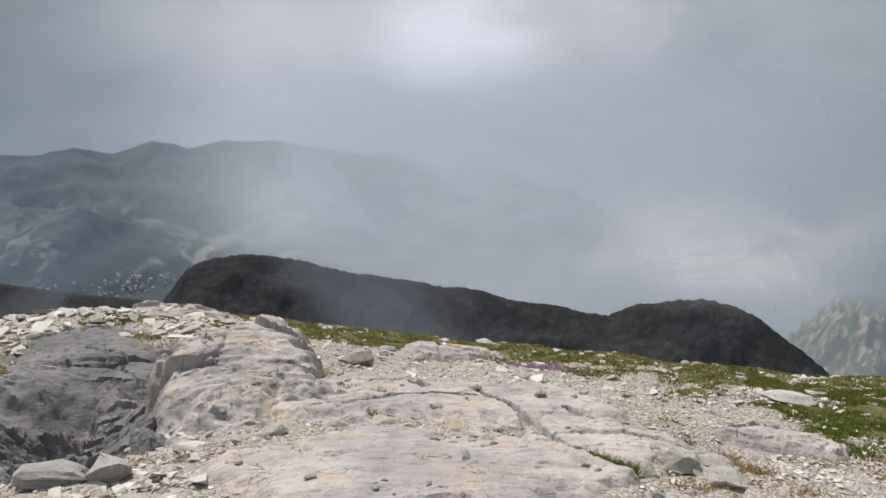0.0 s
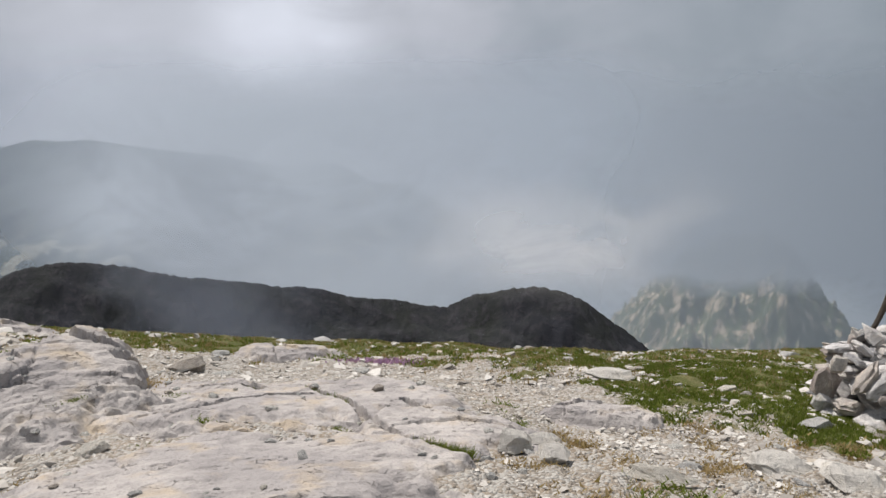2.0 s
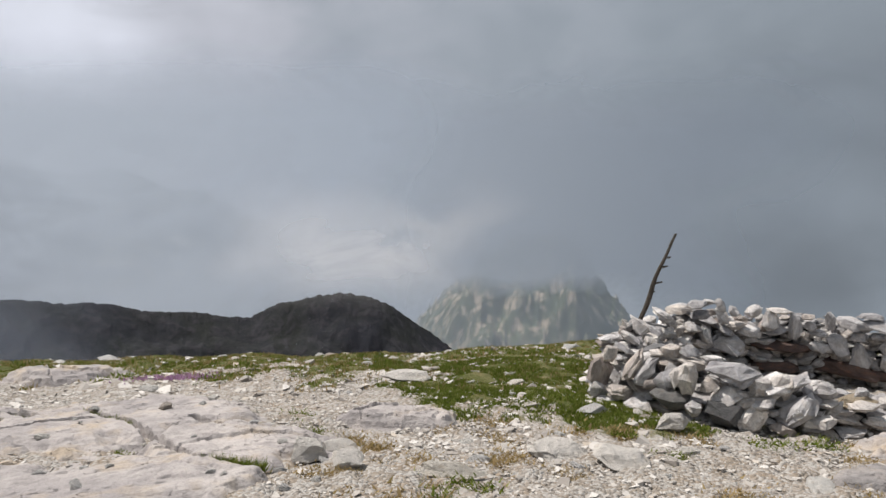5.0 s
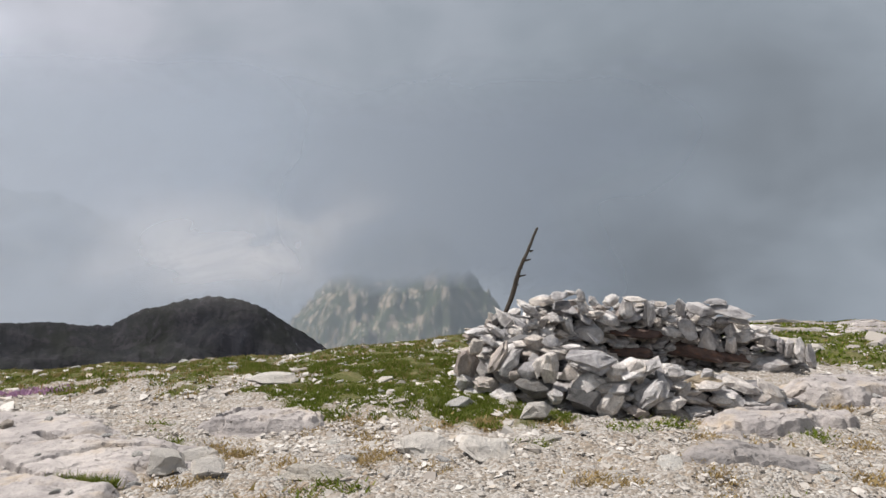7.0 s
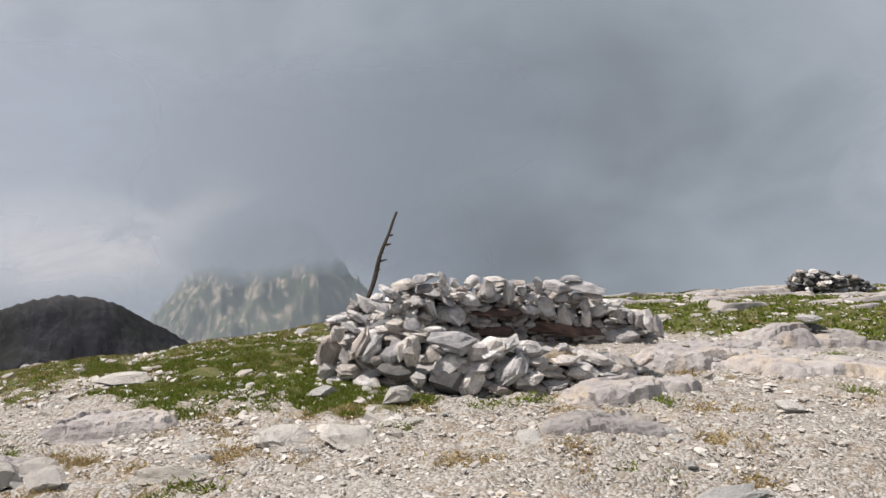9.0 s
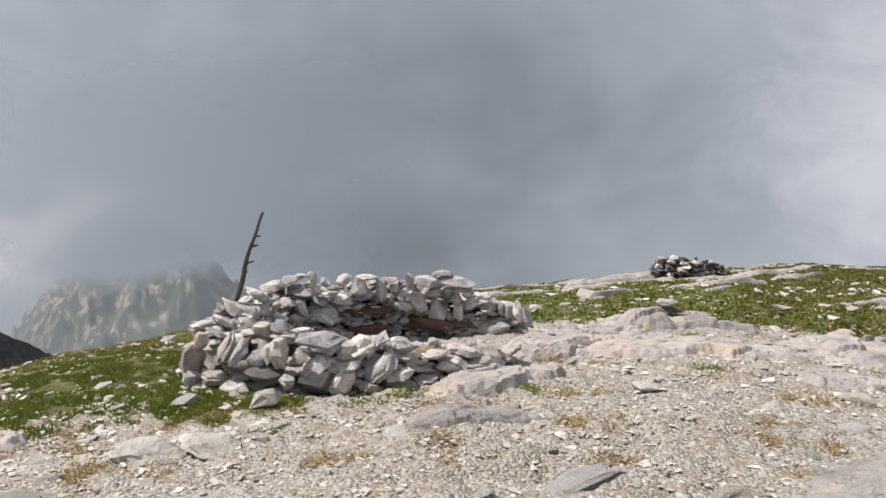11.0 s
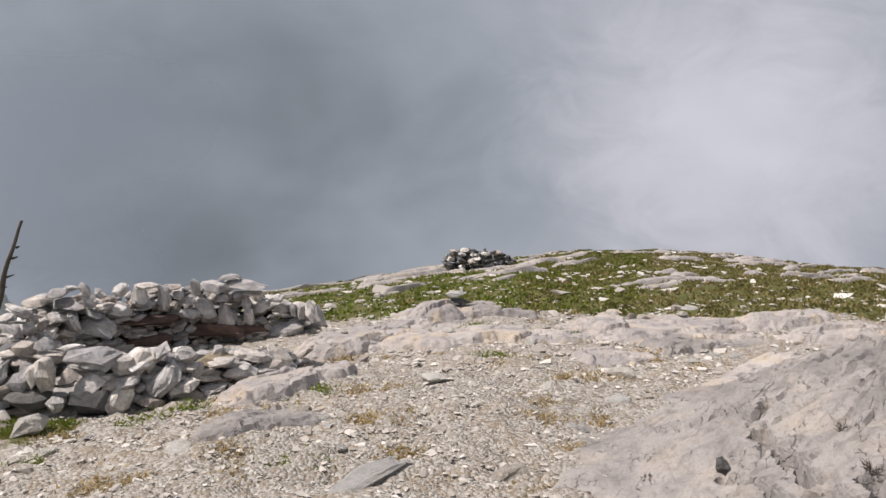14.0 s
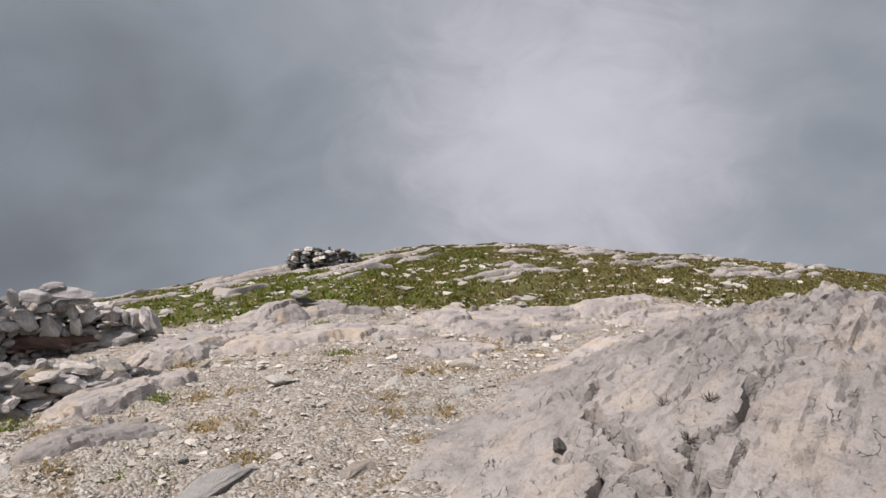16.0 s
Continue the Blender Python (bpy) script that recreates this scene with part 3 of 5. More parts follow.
# ---- bedrock ----
# clefts that run through the slabs: line, half width, depth
CRACKS = [
    ([(0.20, 6.75), (0.38, 6.3), (0.51, 5.85), (0.60, 5.45)], 0.032, 0.09),
    ([(0.60, 5.43), (0.67, 5.04), (0.83, 4.50), (1.10, 4.30)], 0.036, 0.09),
    ([(0.95, 5.75), (1.08, 5.45)], 0.04, 0.1),
    ([(-0.30, 6.75), (-0.15, 6.5)], 0.05, 0.1),
    ([(-1.2, 5.0), (-0.5, 5.02), (0.1, 5.1)], 0.04, 0.05),
]
WHALEBACK_CRACKS = [
    ([(4.66, -0.37), (4.42, -0.47), (4.15, -0.53), (3.97, -0.58)], 0.05, 0.22),
    ([(3.66, -0.79), (3.85, -0.78)], 0.03, 0.10),
    ([(3.83, -0.80), (3.83, -0.87), (3.85, -0.95), (3.88, -1.01)], 0.065, 0.26),
    ([(3.93, -1.01), (4.21, -1.10), (4.25, -1.16)], 0.035, 0.10),
    ([(4.19, -0.23), (4.07, -0.32), (3.98, -0.39), (3.88, -0.44), (3.66, -0.37)], 0.028, 0.08),
    ([(3.90, -0.43), (3.81, -0.53), (3.86, -0.63), (3.68, -0.71)], 0.028, 0.08),
    ([(3.74, -0.52), (3.61, -0.57), (3.58, -0.65)], 0.03, 0.08),
    ([(3.69, -0.70), (3.55, -0.70), (3.49, -0.72)], 0.035, 0.09),
    ([(3.63, -0.78), (3.56, -0.82), (3.52, -0.89), (3.66, -0.99)], 0.028, 0.07),
    ([(3.48, -0.85), (3.49, -0.80)], 0.035, 0.08),
    ([(5.18, -0.14), (4.92, -0.34), (5.13, -0.43)], 0.04, 0.08),
]


def outcrop(name, label, cx, cy, a, b, turn, high, tilt=(0.0, 0.0), seed=1, res=0.03, block=0.8, gap=0.06, rough=0.045, square=2.6, cliff=(0.5, 0.5), lay=0.06, ragged=0.22, ledges=0.3, mat=None, swell=1.0, bed=0.3):
    """A slab of bedrock that breaks out of the ground: half lengths a, b; turn in degrees; high above the ground, tilted; cracked into blocks.
    cliff: how wide its edge slopes on its near (-v) and far side."""
    nu, nv = max(24, int(2.4 * a / res)), max(24, int(2.4 * b / res))
    U, V = np.meshgrid(np.linspace(-1.2, 1.2, nu), np.linspace(-1.2, 1.2, nv), indexing="ij")
    t = radians(turn)
    lx, ly = U * a, V * b
    x, y = cx + lx * math.cos(t) - ly * math.sin(t), cy + lx * math.sin(t) + ly * math.cos(t)
    warp = ragged * fbm(x * 1.2, y * 1.2, 4, seed) + 0.28 * ragged * fbm(x * 6, y * 6, 3, seed + 11)
    d = (np.abs(U) ** square + np.abs(V) ** square) ** (1 / square) + warp
    width = cliff[0] + (cliff[1] - cliff[0]) * step(-0.7, 0.7, V)
    body = step(0.0, 1.0, (1.0 - d) / width) ** swell
    wx, wy = x + 0.10 * fbm(x * 1.5, y * 1.5, 3, seed + 1), y + 0.10 * fbm(x * 1.5, y * 1.5, 3, seed + 2)
    e, num, ax, ay = blocks(wx / block * 0.75 + seed, wy / block * 1.2, seed + 3)
    e2, num2, bx, by = blocks(wx / block * 1.9, wy / block * 3.1 + seed, seed + 7)
    e3, num3, gx, gy = blocks(wx / block * 6.0, wy / block * 8.0, seed + 15)
    some = step(-0.1, 0.25, noise2(x * 1.1, y * 1.1, seed + 9))
    lean1, lean2 = np.modf(num * 17.3)[0] - 0.5, np.modf(num * 41.7)[0] - 0.5
    lean3, lean4 = np.modf(num2 * 17.3)[0] - 0.5, np.modf(num2 * 41.7)[0] - 0.5
    top = high + tilt[0] * lx + tilt[1] * ly + rough * fbm(x * 0.6, y * 0.6, 2, seed + 4)
    top = top + rough * (1.5 * (num - 0.5) + 2.2 * (ax * lean1 + ay * lean2))
    top = top + rough * (0.15 + 0.85 * some) * (0.9 * (num2 - 0.5) + 1.6 * (bx * lean3 + by * lean4))
    top = top + rough * 0.5 * (0.2 + 0.8 * some) * (num3 - 0.5) * (num2 > 0.35)
    full = top * body
    shift = 0.35 * noise2(x * 0.9, y * 1.8, seed + 6) + 0.30 * (num3 - 0.5) + 0.5 * (num2 - 0.5)
    q = full / lay + shift
    ledge = lay * (np.floor(q) + step(0.86, 1.0, q - np.floor(q)) - shift)
    full = full * (1 - ledges) + ledge * ledges * (body > 0.02)
    full = full - body * gap * (step(0.03, 0.0, e) * (0.25 + 0.75 * some) + 0.35 * step(0.04, 0.0, e2) * some * (num2 > 0.4))
    for line, wide, deep in CRACKS + WHALEBACK_CRACKS:
        near = np.full(x.shape, 9.0)
        for (x0, y0), (x1, y1) in zip(line, line[1:]):
            k = np.clip(((x - x0) * (x1 - x0) + (y - y0) * (y1 - y0)) / ((x1 - x0) ** 2 + (y1 - y0) ** 2), 0, 1)
            near = np.minimum(near, np.hypot(x - x0 - k * (x1 - x0), y - y0 - k * (y1 - y0)))
        near = near + 0.02 * fbm(x * 9, y * 9, 2, 77)
        full = full - deep * step(wide, wide * 0.3, near) * step(0.0, 0.2, body)
    full = full + 0.006 * fbm(x * 16, y * 16, 3, seed + 8) + body * rough * bed * (fbm(lx * 1.3, ly * 6.0, 4, seed + 21, 0.6) - 0.8 * step(0.10, 0.0, np.abs(fbm(lx * 0.7, ly * 3.2, 3, seed + 25))))
    flatness = base(x, y) + 0.6 * (ground(x, y) - base(x, y))
    z = flatness + full - 0.30 * step(0.97, 1.25, d) - 0.04
    ob = mesh_object(name, np.stack([x, y, z], -1).reshape(-1, 3), grid_faces(nu, nv), mat or ROCK, True)
    ob.data.set_sharp_from_angle(angle=radians(28))
    return tagged(ob, label, "rock", "bedrock outcrops")


outcrop("rock_slab", "big pale limestone slab rising beside a hollow", -1.65, 6.05, 0.95, 1.2, 15, 0.42, (-0.05, 0.27), 3, 0.014, 0.9, 0.04, 0.06, 2.1, (0.6, 0.4), 0.06, 0.30, 0.15)
outcrop("rock_slab", "low pale limestone slab with stone chips on it", -0.75, 6.3, 1.3, 1.2, -40, 0.14, (0.0, 0.0), 4, 0.016, 1.5, 0.02, 0.03, 2.6, (0.4, 0.5), 0.05, 0.25, 0.1)
# the slab's shadowed side and the hollow's shade, coloured as dark rock
outcrop("rock_slab", "jagged grey limestone edge above a hollow, its shadowed face darkened in colour", -2.45, 5.85, 1.0, 0.26, -60, 0.18, (-0.06, 0.0), 37, 0.014, 0.5, 0.06, 0.06, 3.0, (0.4, 0.5), 0.05, 0.3, mat=GREY_SHADE_ROCK)
outcrop("rock_slab", "broken grey limestone in the hollow, shade put into its colour", -2.85, 5.35, 0.85, 0.95, 20, 0.10, (0.0, 0.0), 39, 0.014, 0.3, 0.07, 0.09, 3.0, (0.3, 0.3), 0.05, 0.3, mat=GREY_SHADE_ROCK)
outcrop("rock_slab", "flat cracked grey limestone slab with turf in its cracks", 0.2, 6.25, 1.35, 1.3, 8, 0.13, (0, 0), 5, 0.016, 1.6, 0.015, 0.022, 3.0, (0.4, 0.6), 0.05, 0.25, 0.08, ROCK)
outcrop("rock_slab", "flat grey limestone slab with ochre stains", -0.15, 4.25, 1.4, 0.95, 5, 0.12, (0, 0), 7, 0.015, 1.7, 0.015, 0.028, 3.0, (0.25, 0.4), 0.06, 0.24, 0.08)
outcrop("rock_slab", "flat grey limestone slab beside a grassy crack", 1.05, 4.95, 0.75, 0.7, -35, 0.11, (0, 0), 9, 0.014, 1.5, 0.015, 0.028, 3.0, (0.25, 0.4), 0.06, 0.28, 0.08)
outcrop("rock_slab", "dark grey weathered limestone hump above a hollow", -3.4, 7.2, 1.0, 1.3, 15, 0.12, (0.03, 0.0), 11, 0.022, mat=GREY_SHADE_ROCK)
outcrop("rock_slab", "jagged shadowed limestone ledge at the hollow's side", -3.9, 5.2, 0.7, 0.9, 30, 0.15, (0, 0), 23, 0.02, 0.5, 0.08, 0.07, mat=GREY_SHADE_ROCK)
outcrop("rock_slab", "broad worn limestone whaleback with deep cracks", 5.55, -2.8, 3.9, 3.45, -28, 0.98, (-0.01, -0.03), 13, 0.018, 1.5, 0.02, 0.06, 2.3, (0.9, 0.9), 0.07, 0.05, 0.30, WORN_ROCK, 0.8, 1.1)
PAVE = "smooth pale limestone pavement behind the gravel"
outcrop("rock_slab", "smooth cream limestone slab beside the stone shelter", 8.2, 3.75, 1.35, 0.55, -10, 0.15, (0, 0), 15, 0.02, 1.4, 0.03, 0.045, 2.4, (0.3, 0.6), 0.06, 0.2, 0.35, swell=0.6)
outcrop("rock_slab", "smooth cream limestone hump in the turf's edge", 9.7, 3.5, 0.50, 0.42, -20, 0.24, (0, 0), 16, 0.018, 0.9, 0.02, 0.04, 2.2, (0.6, 0.8), 0.06, 0.15, 0.1, swell=0.8)
outcrop("rock_slab", PAVE, 10.1, 0.85, 1.35, 0.95, -38, 0.17, (0, 0), 17, 0.022, 1.6, 0.03, 0.05, 2.4, (0.35, 0.8), 0.06, 0.18, 0.4, swell=0.7)
outcrop("rock_slab", PAVE, 7.95, 0.95, 0.52, 0.42, -45, 0.13, (0, 0), 19, 0.018, 1.2, 0.03, 0.045, 2.6, (0.25, 0.6), 0.05, 0.2, 0.4, swell=0.7)
outcrop("rock_slab", PAVE, 8.6, 2.45, 1.55, 0.62, -48, 0.12, (0, 0), 18, 0.022, 1.3, 0.03, 0.035, 2.4, (0.3, 0.7), 0.05, 0.3, 0.3, swell=0.7)
outcrop("rock_slab", "tilted pale limestone bed beside the whaleback", 7.1, -0.45, 0.95, 0.42, -28, 0.16, (0.10, 0.05), 20, 0.018, 1.2, 0.03, 0.045, 2.6, (0.35, 0.6), 0.05, 0.2, 0.25, swell=0.7)
outcrop("rock_slab", PAVE, 9.6, -1.25, 0.75, 0.55, -30, 0.17, (0, 0), 22, 0.02, 1.0, 0.03, 0.04, 2.4, (0.3, 0.6), 0.06, 0.25, 0.3, swell=0.7)
outcrop("rock_slab", PAVE, 11.2, -0.6, 1.0, 0.6, -25, 0.16, (0, 0), 24, 0.024, 1.2, 0.03, 0.04, 2.4, (0.3, 0.7), 0.06, 0.25, 0.3, swell=0.7)
outcrop("rock_slab", "low grey limestone block in front of the shelter", 4.72, 2.78, 0.50, 0.36, -38, 0.14, (0, 0), 25, 0.014, 0.9, 0.03, 0.05, 2.8, (0.2, 0.6), 0.05, 0.2, 0.3, WORN_ROCK, 0.8)
outcrop("rock_slab", "low pale limestone slab before the shelter's entrance", 5.75, 3.3, 0.75, 0.3, -15, 0.12, (0, 0), 27, 0.016, 0.8, 0.03, 0.04, 2.6, (0.25, 0.6), 0.05, 0.3, 0.3)
outcrop("rock_slab", "low pale limestone slab sunk in the gravel", 2.5, 5.45, 0.55, 0.28, -30, 0.12, (0, 0), 29, 0.014)
outcrop("rock_slab", "low pale limestone hump near the brow", 0.1, 9.6, 0.7, 0.5, 0, 0.2, (0, 0), 33, 0.02)
outcrop("rock_slab", "pale broken limestone near the brow", -3.3, 10.0, 1.1, 0.5, 10, 0.10, (0, 0), 35, 0.025, 0.5)
rng = random.Random(41)
for k in range(9):
    xx, yy = rng.uniform(7.4, 11.4), rng.uniform(-0.8, 4.2)
    outcrop("rock_slab", "flat broken limestone plate behind the gravel", xx, yy, rng.uniform(0.5, 1.2), rng.uniform(0.22, 0.5), rng.uniform(-80, -20), rng.uniform(0.07, 0.12), (0, 0), 200 + k, 0.024, 0.7, 0.04, 0.035, 2.6, (0.35, 0.6), 0.035, 0.45, 0.5, rng.choice((ROCK, ROCK, WORN_ROCK)))
rng = random.Random(77)
for k in range(150):
    far = 15 + 22 * rng.random() ** 0.8
    az = 56 + 50 * rng.random() ** 1.5
    xx, yy = far * math.sin(radians(az)), far * math.cos(radians(az))
    outcrop("rock_slab", "long pale limestone rib in the turf", xx, yy, rng.choice((0.4, 0.7, 1.1, 1.6)) * (0.6 + far * 0.05), rng.uniform(0.09, 0.2) * (0.6 + far * 0.03), rng.uniform(-36, -14), rng.uniform(0.11, 0.18), (0, 0), 40 + k, 0.05 + far * 0.003, 1.2, 0.03, 0.03, 2.2, (0.8, 0.3), 0.06, 0.22, 0.2, swell=0.6)


# ---- loose stones ----
def stone_mesh(name, seed, mat, count=20, flat=0.55, blocky=0.5):
    """An angular stone about 1 m long: the hull of points thrown on a squarish, flattened body."""
    rng = random.Random(seed)
    bm = bmesh.new()
    for _ in range(count):
        p = Vector((rng.gauss(0, 1), rng.gauss(0, 1), rng.gauss(0, 1))).normalized()
        m = max(abs(p.x), abs(p.y), abs(p.z))
        p = p.lerp(p / m, blocky) * rng.uniform(0.85, 1.05)
        bm.verts.new((p.x * 0.5, p.y * 0.36, p.z * 0.5 * flat))
    got = bmesh.ops.convex_hull(bm, input=bm.verts)
    bmesh.ops.delete(bm, geom=[g for g in got["geom_interior"] if isinstance(g, bmesh.types.BMVert)], context="VERTS")
    bmesh.ops.dissolve_limit(bm, angle_limit=radians(6), verts=bm.verts, edges=bm.edges)
    bmesh.ops.triangulate(bm, faces=bm.faces)
    bmesh.ops.recalc_face_normals(bm, faces=bm.faces)
    me = bpy.data.meshes.new(name)
    bm.to_mesh(me)
    bm.free()
    me.materials.append(mat)
    return me


def slab_mesh(name, seed, mat, worn=0.016):
    """A bedded slab of stone with worn edges, 1 by 0.72 by 0.5: a many-sided plate, its upper and lower beds smaller than its waist."""
    rng = random.Random(seed)
    bm = bmesh.new()
    n = rng.randint(5, 7)
    turn0 = rng.uniform(0, math.tau)
    for z, grow in ((-0.5, rng.uniform(0.35, 0.85)), (rng.uniform(-0.25, 0.2), 1.0), (0.5, rng.uniform(0.35, 0.85))):
        dx, dy = rng.uniform(-0.1, 0.1), rng.uniform(-0.1, 0.1)
        for k in range(n):
            a = turn0 + (k + rng.uniform(-0.3, 0.3)) * math.tau / n
            c, s = math.cos(a), math.sin(a)
            r = grow * rng.uniform(0.62, 1.12) / (abs(c) ** 3 + abs(s) ** 3) ** (1 / 3)
            bm.verts.new((c * r + dx, s * r * 0.72 + dy, z * rng.uniform(0.6, 1.1)))
    got = bmesh.ops.convex_hull(bm, input=bm.verts)
    bmesh.ops.delete(bm, geom=[g for g in got["geom_interior"] if isinstance(g, bmesh.types.BMVert)], context="VERTS")
    bmesh.ops.dissolve_limit(bm, angle_limit=radians(7), verts=bm.verts, edges=bm.edges)
    bmesh.ops.bevel(bm, geom=bm.edges[:], offset=worn, offset_type="OFFSET", segments=1, profile=0.5, affect="EDGES", clamp_overlap=True)
    bmesh.ops.triangulate(bm, faces=bm.faces)
    bmesh.ops.subdivide_edges(bm, edges=[e for e in bm.edges if e.calc_length() > 0.3], cuts=1, use_grid_fill=True)
    bmesh.ops.triangulate(bm, faces=bm.faces)
    shift = Vector((seed * 1.7, seed * 0.9, 0))
    for v in bm.verts:
        v.co += noise.noise_vector(v.co * 2.6 + shift) * 0.07
        v.co.xy *= 1.0 + 0.07 * math.copysign(1.0, math.sin(v.co.z * 19.0 + seed)) * (abs(v.co.z) < 0.42)
    bmesh.ops.recalc_face_normals(bm, faces=bm.faces)
    low = [min(v.co[i] for v in bm.verts) for i in range(3)]
    high = [max(v.co[i] for v in bm.verts) for i in range(3)]
    for v in bm.verts:
        v.co = [((v.co[i] - low[i]) / (high[i] - low[i]) - 0.5) * (1.0, 0.72, 0.5)[i] for i in range(3)]
    me = bpy.data.meshes.new(name)
    bm.to_mesh(me)
    bm.free()
    me.polygons.foreach_set("use_smooth", [True] * len(me.polygons))
    me.set_sharp_from_angle(angle=radians(14))
    me.materials.append(mat)
    return me


WALL_STONES = [slab_mesh("stone", 100 + k, STONE) for k in range(26)]


DARK = limestone("dark_stone", (0.24, 0.235, 0.23), (0.15, 0.148, 0.145), (0.22, 0.18, 0.14), True, 0.3, 3.0)
DARK_STONES = [slab_mesh("stone", 140 + k, DARK) for k in range(8)]


def curve_through(points, n):
    """Points evenly along a smooth line through the given ones."""
    p = np.array(points, float)
    ext = np.vstack([2 * p[0] - p[1], p, 2 * p[-1] - p[-2]])
    out = []
    for i in range(1, len(ext) - 2):
        for t in np.linspace(0, 1, 40, endpoint=False):
            a, b, c, d = ext[i - 1], ext[i], ext[i + 1], ext[i + 2]
            out.append(0.5 * (2 * b + (c - a) * t + (2 * a - 5 * b + 4 * c - d) * t * t + (3 * b - a - 3 * c + d) * t ** 3))
    out.append(p[-1])
    out = np.array(out)
    s = np.concatenate([[0], np.cumsum(np.hypot(*(np.diff(out[:, :2], axis=0).T)))])
    q = np.linspace(0, s[-1], n)
    return np.stack([np.interp(q, s, out[:, k]) for k in range(out.shape[1])], 1), s[-1]


def stone_wall(parent, line, wide, course, long, seed, kinds=None):
    """A dry-stone wall that narrows upwards: line of (x, y, height), wide at foot and top; single stones on both faces, small rubble in its heart."""
    rng = random.Random(seed)
    kinds = kinds or WALL_STONES
    pts, length = curve_through(line, 300)
    ox, oy, oz = parent.location
    tops = pts[:, 2].max()
    heart_v, heart_f, at = [], [], 0
    level = 0.0
    while level < tops:
        hcourse = course * rng.uniform(0.85, 1.2)
        for row in (-1, 1, 0):
            s = rng.uniform(0, long)
            while s < length:
                size = long * rng.choice((0.6, 0.75, 0.9, 1.0, 1.2, 1.5, 1.9))
                i = min(299, int(s / length * 299))
                dx, dy = pts[min(299, i + 3), :2] - pts[max(0, i - 3), :2]
                d = math.hypot(dx, dy) or 1
                nx, ny = dy / d, -dx / d
                high = pts[i, 2]
                if level + hcourse * 0.5 < high * rng.uniform(0.88, 1.1):
                    half = (wide[0] + (wide[1] - wide[0]) * min(1, level / high)) / 2
                    off = row * half + rng.uniform(-0.09, 0.06)
                    x, y = pts[i, 0] + nx * off, pts[i, 1] + ny * off
                    z = float(ground(x, y)) + level + hcourse * rng.uniform(0.2, 0.8)
                    yaw = math.degrees(math.atan2(dy, dx)) + rng.uniform(-30, 30)
                    rx, ry = (rng.uniform(-40, 40), rng.uniform(-50, 50)) if rng.random() < 0.25 else (rng.uniform(-14, 14), rng.uniform(-18, 18))
                    m = pose(x - ox, y - oy, z - oz, rx, ry, yaw) @ Matrix.Diagonal((size, min(0.32, size * rng.uniform(0.6, 0.95)) / 0.72, hcourse * rng.uniform(0.75, 1.35) / 0.5, 1))
                    me = rng.choice(kinds)
                    if row:
                        ob = bpy.data.objects.new("stone", me)
                        scene.collection.objects.link(ob)
                        ob.parent = parent
                        ob.matrix_basis = m
                    else:
                        heart_v += [m @ v.co for v in me.vertices]
                        heart_f += [[k + at for k in f.vertices] for f in me.polygons]
                        at += len(me.vertices)
                s += size * rng.uniform(0.72, 0.92)
        level += hcourse
    # same limestone as the faces; its darker colour stands for shade in the gaps
    heart = mesh_object("rubble_heart", [v[:] for v in heart_v], heart_f, GREY_SHADE_ROCK)
    heart.parent = parent
    tagged(heart, "small stones filling the wall's heart", kind="stuff")


shelter = tagged(group_at("stone_shelter", 6.5, 5.1, float(ground(6.5, 5.1))), "round roofless windbreak of stacked rough limestone on the summit", "shelter")
stone_wall(shelter, [(6.75, 3.95, 0.12), (6.2, 3.92, 0.20), (5.45, 4.15, 0.33), (4.98, 4.65, 0.42), (4.85, 5.3, 0.48), (5.2, 6.0, 0.50), (5.9, 6.4, 0.57), (6.7, 6.5, 0.72), (7.5, 6.25, 0.70), (8.2, 5.75, 0.64), (8.6, 5.2, 0.42), (8.75, 4.75, 0.20)], (0.54, 0.28), 0.066, 0.17, 5)


def set_stone(parent, x, y, z, sx, sy, sz, yaw, rx, ry, which, mat=None, label=""):
    me = WALL_STONES[which]
    if mat:
        me = me.copy()
        me.materials[0] = mat
    ob = new("stone", me)
    ob.parent = parent
    ob.matrix_basis = Matrix.Translation(-parent.location) @ pose(x, y, z, rx, ry, yaw) @ Matrix.Diagonal((sx, sy / 0.72, sz / 0.5, 1))
    return tagged(ob, label)


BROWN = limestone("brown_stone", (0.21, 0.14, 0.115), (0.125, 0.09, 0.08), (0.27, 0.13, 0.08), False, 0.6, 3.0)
OCHRE = limestone("ochre_stone", (0.46, 0.38, 0.27), (0.36, 0.30, 0.22), (0.48, 0.36, 0.22), False, 0.6, 3.0)
set_stone(shelter, 5.13, 5.81, -0.51, 0.26, 0.19, 0.15, -47, 23, 40, 4)
set_stone(shelter, 5.48, 6.02, -0.66, 0.30, 0.20, 0.11, -49, 7, 35, 4)
set_stone(shelter, 5.69, 6.13, -0.54, 0.25, 0.16, 0.08, -48, -1, 25, 20)
set_stone(shelter, 5.97, 6.18, -0.53, 0.31, 0.21, 0.10, -56, 15, -10, 12)
set_stone(shelter, 5.78, 6.15, -0.61, 0.19, 0.13, 0.10, -42, 9, 20, 12)
set_stone(shelter, 6.24, 6.21, -0.51, 0.23, 0.16, 0.08, -55, 10, -8, 0)
set_stone(shelter, 6.30, 6.21, -0.63, 0.21, 0.15, 0.10, -38, 15, -10, 15)
set_stone(shelter, 6.43, 6.23, -0.51, 0.14, 0.12, 0.07, -33, -3, 0, 8)
set_stone(shelter, 6.58, 6.20, -0.55, 0.18, 0.13, 0.10, -57, 21, 55, 12)
set_stone(shelter, 6.59, 6.19, -0.67, 0.23, 0.16, 0.10, -42, 13, 48, 21)
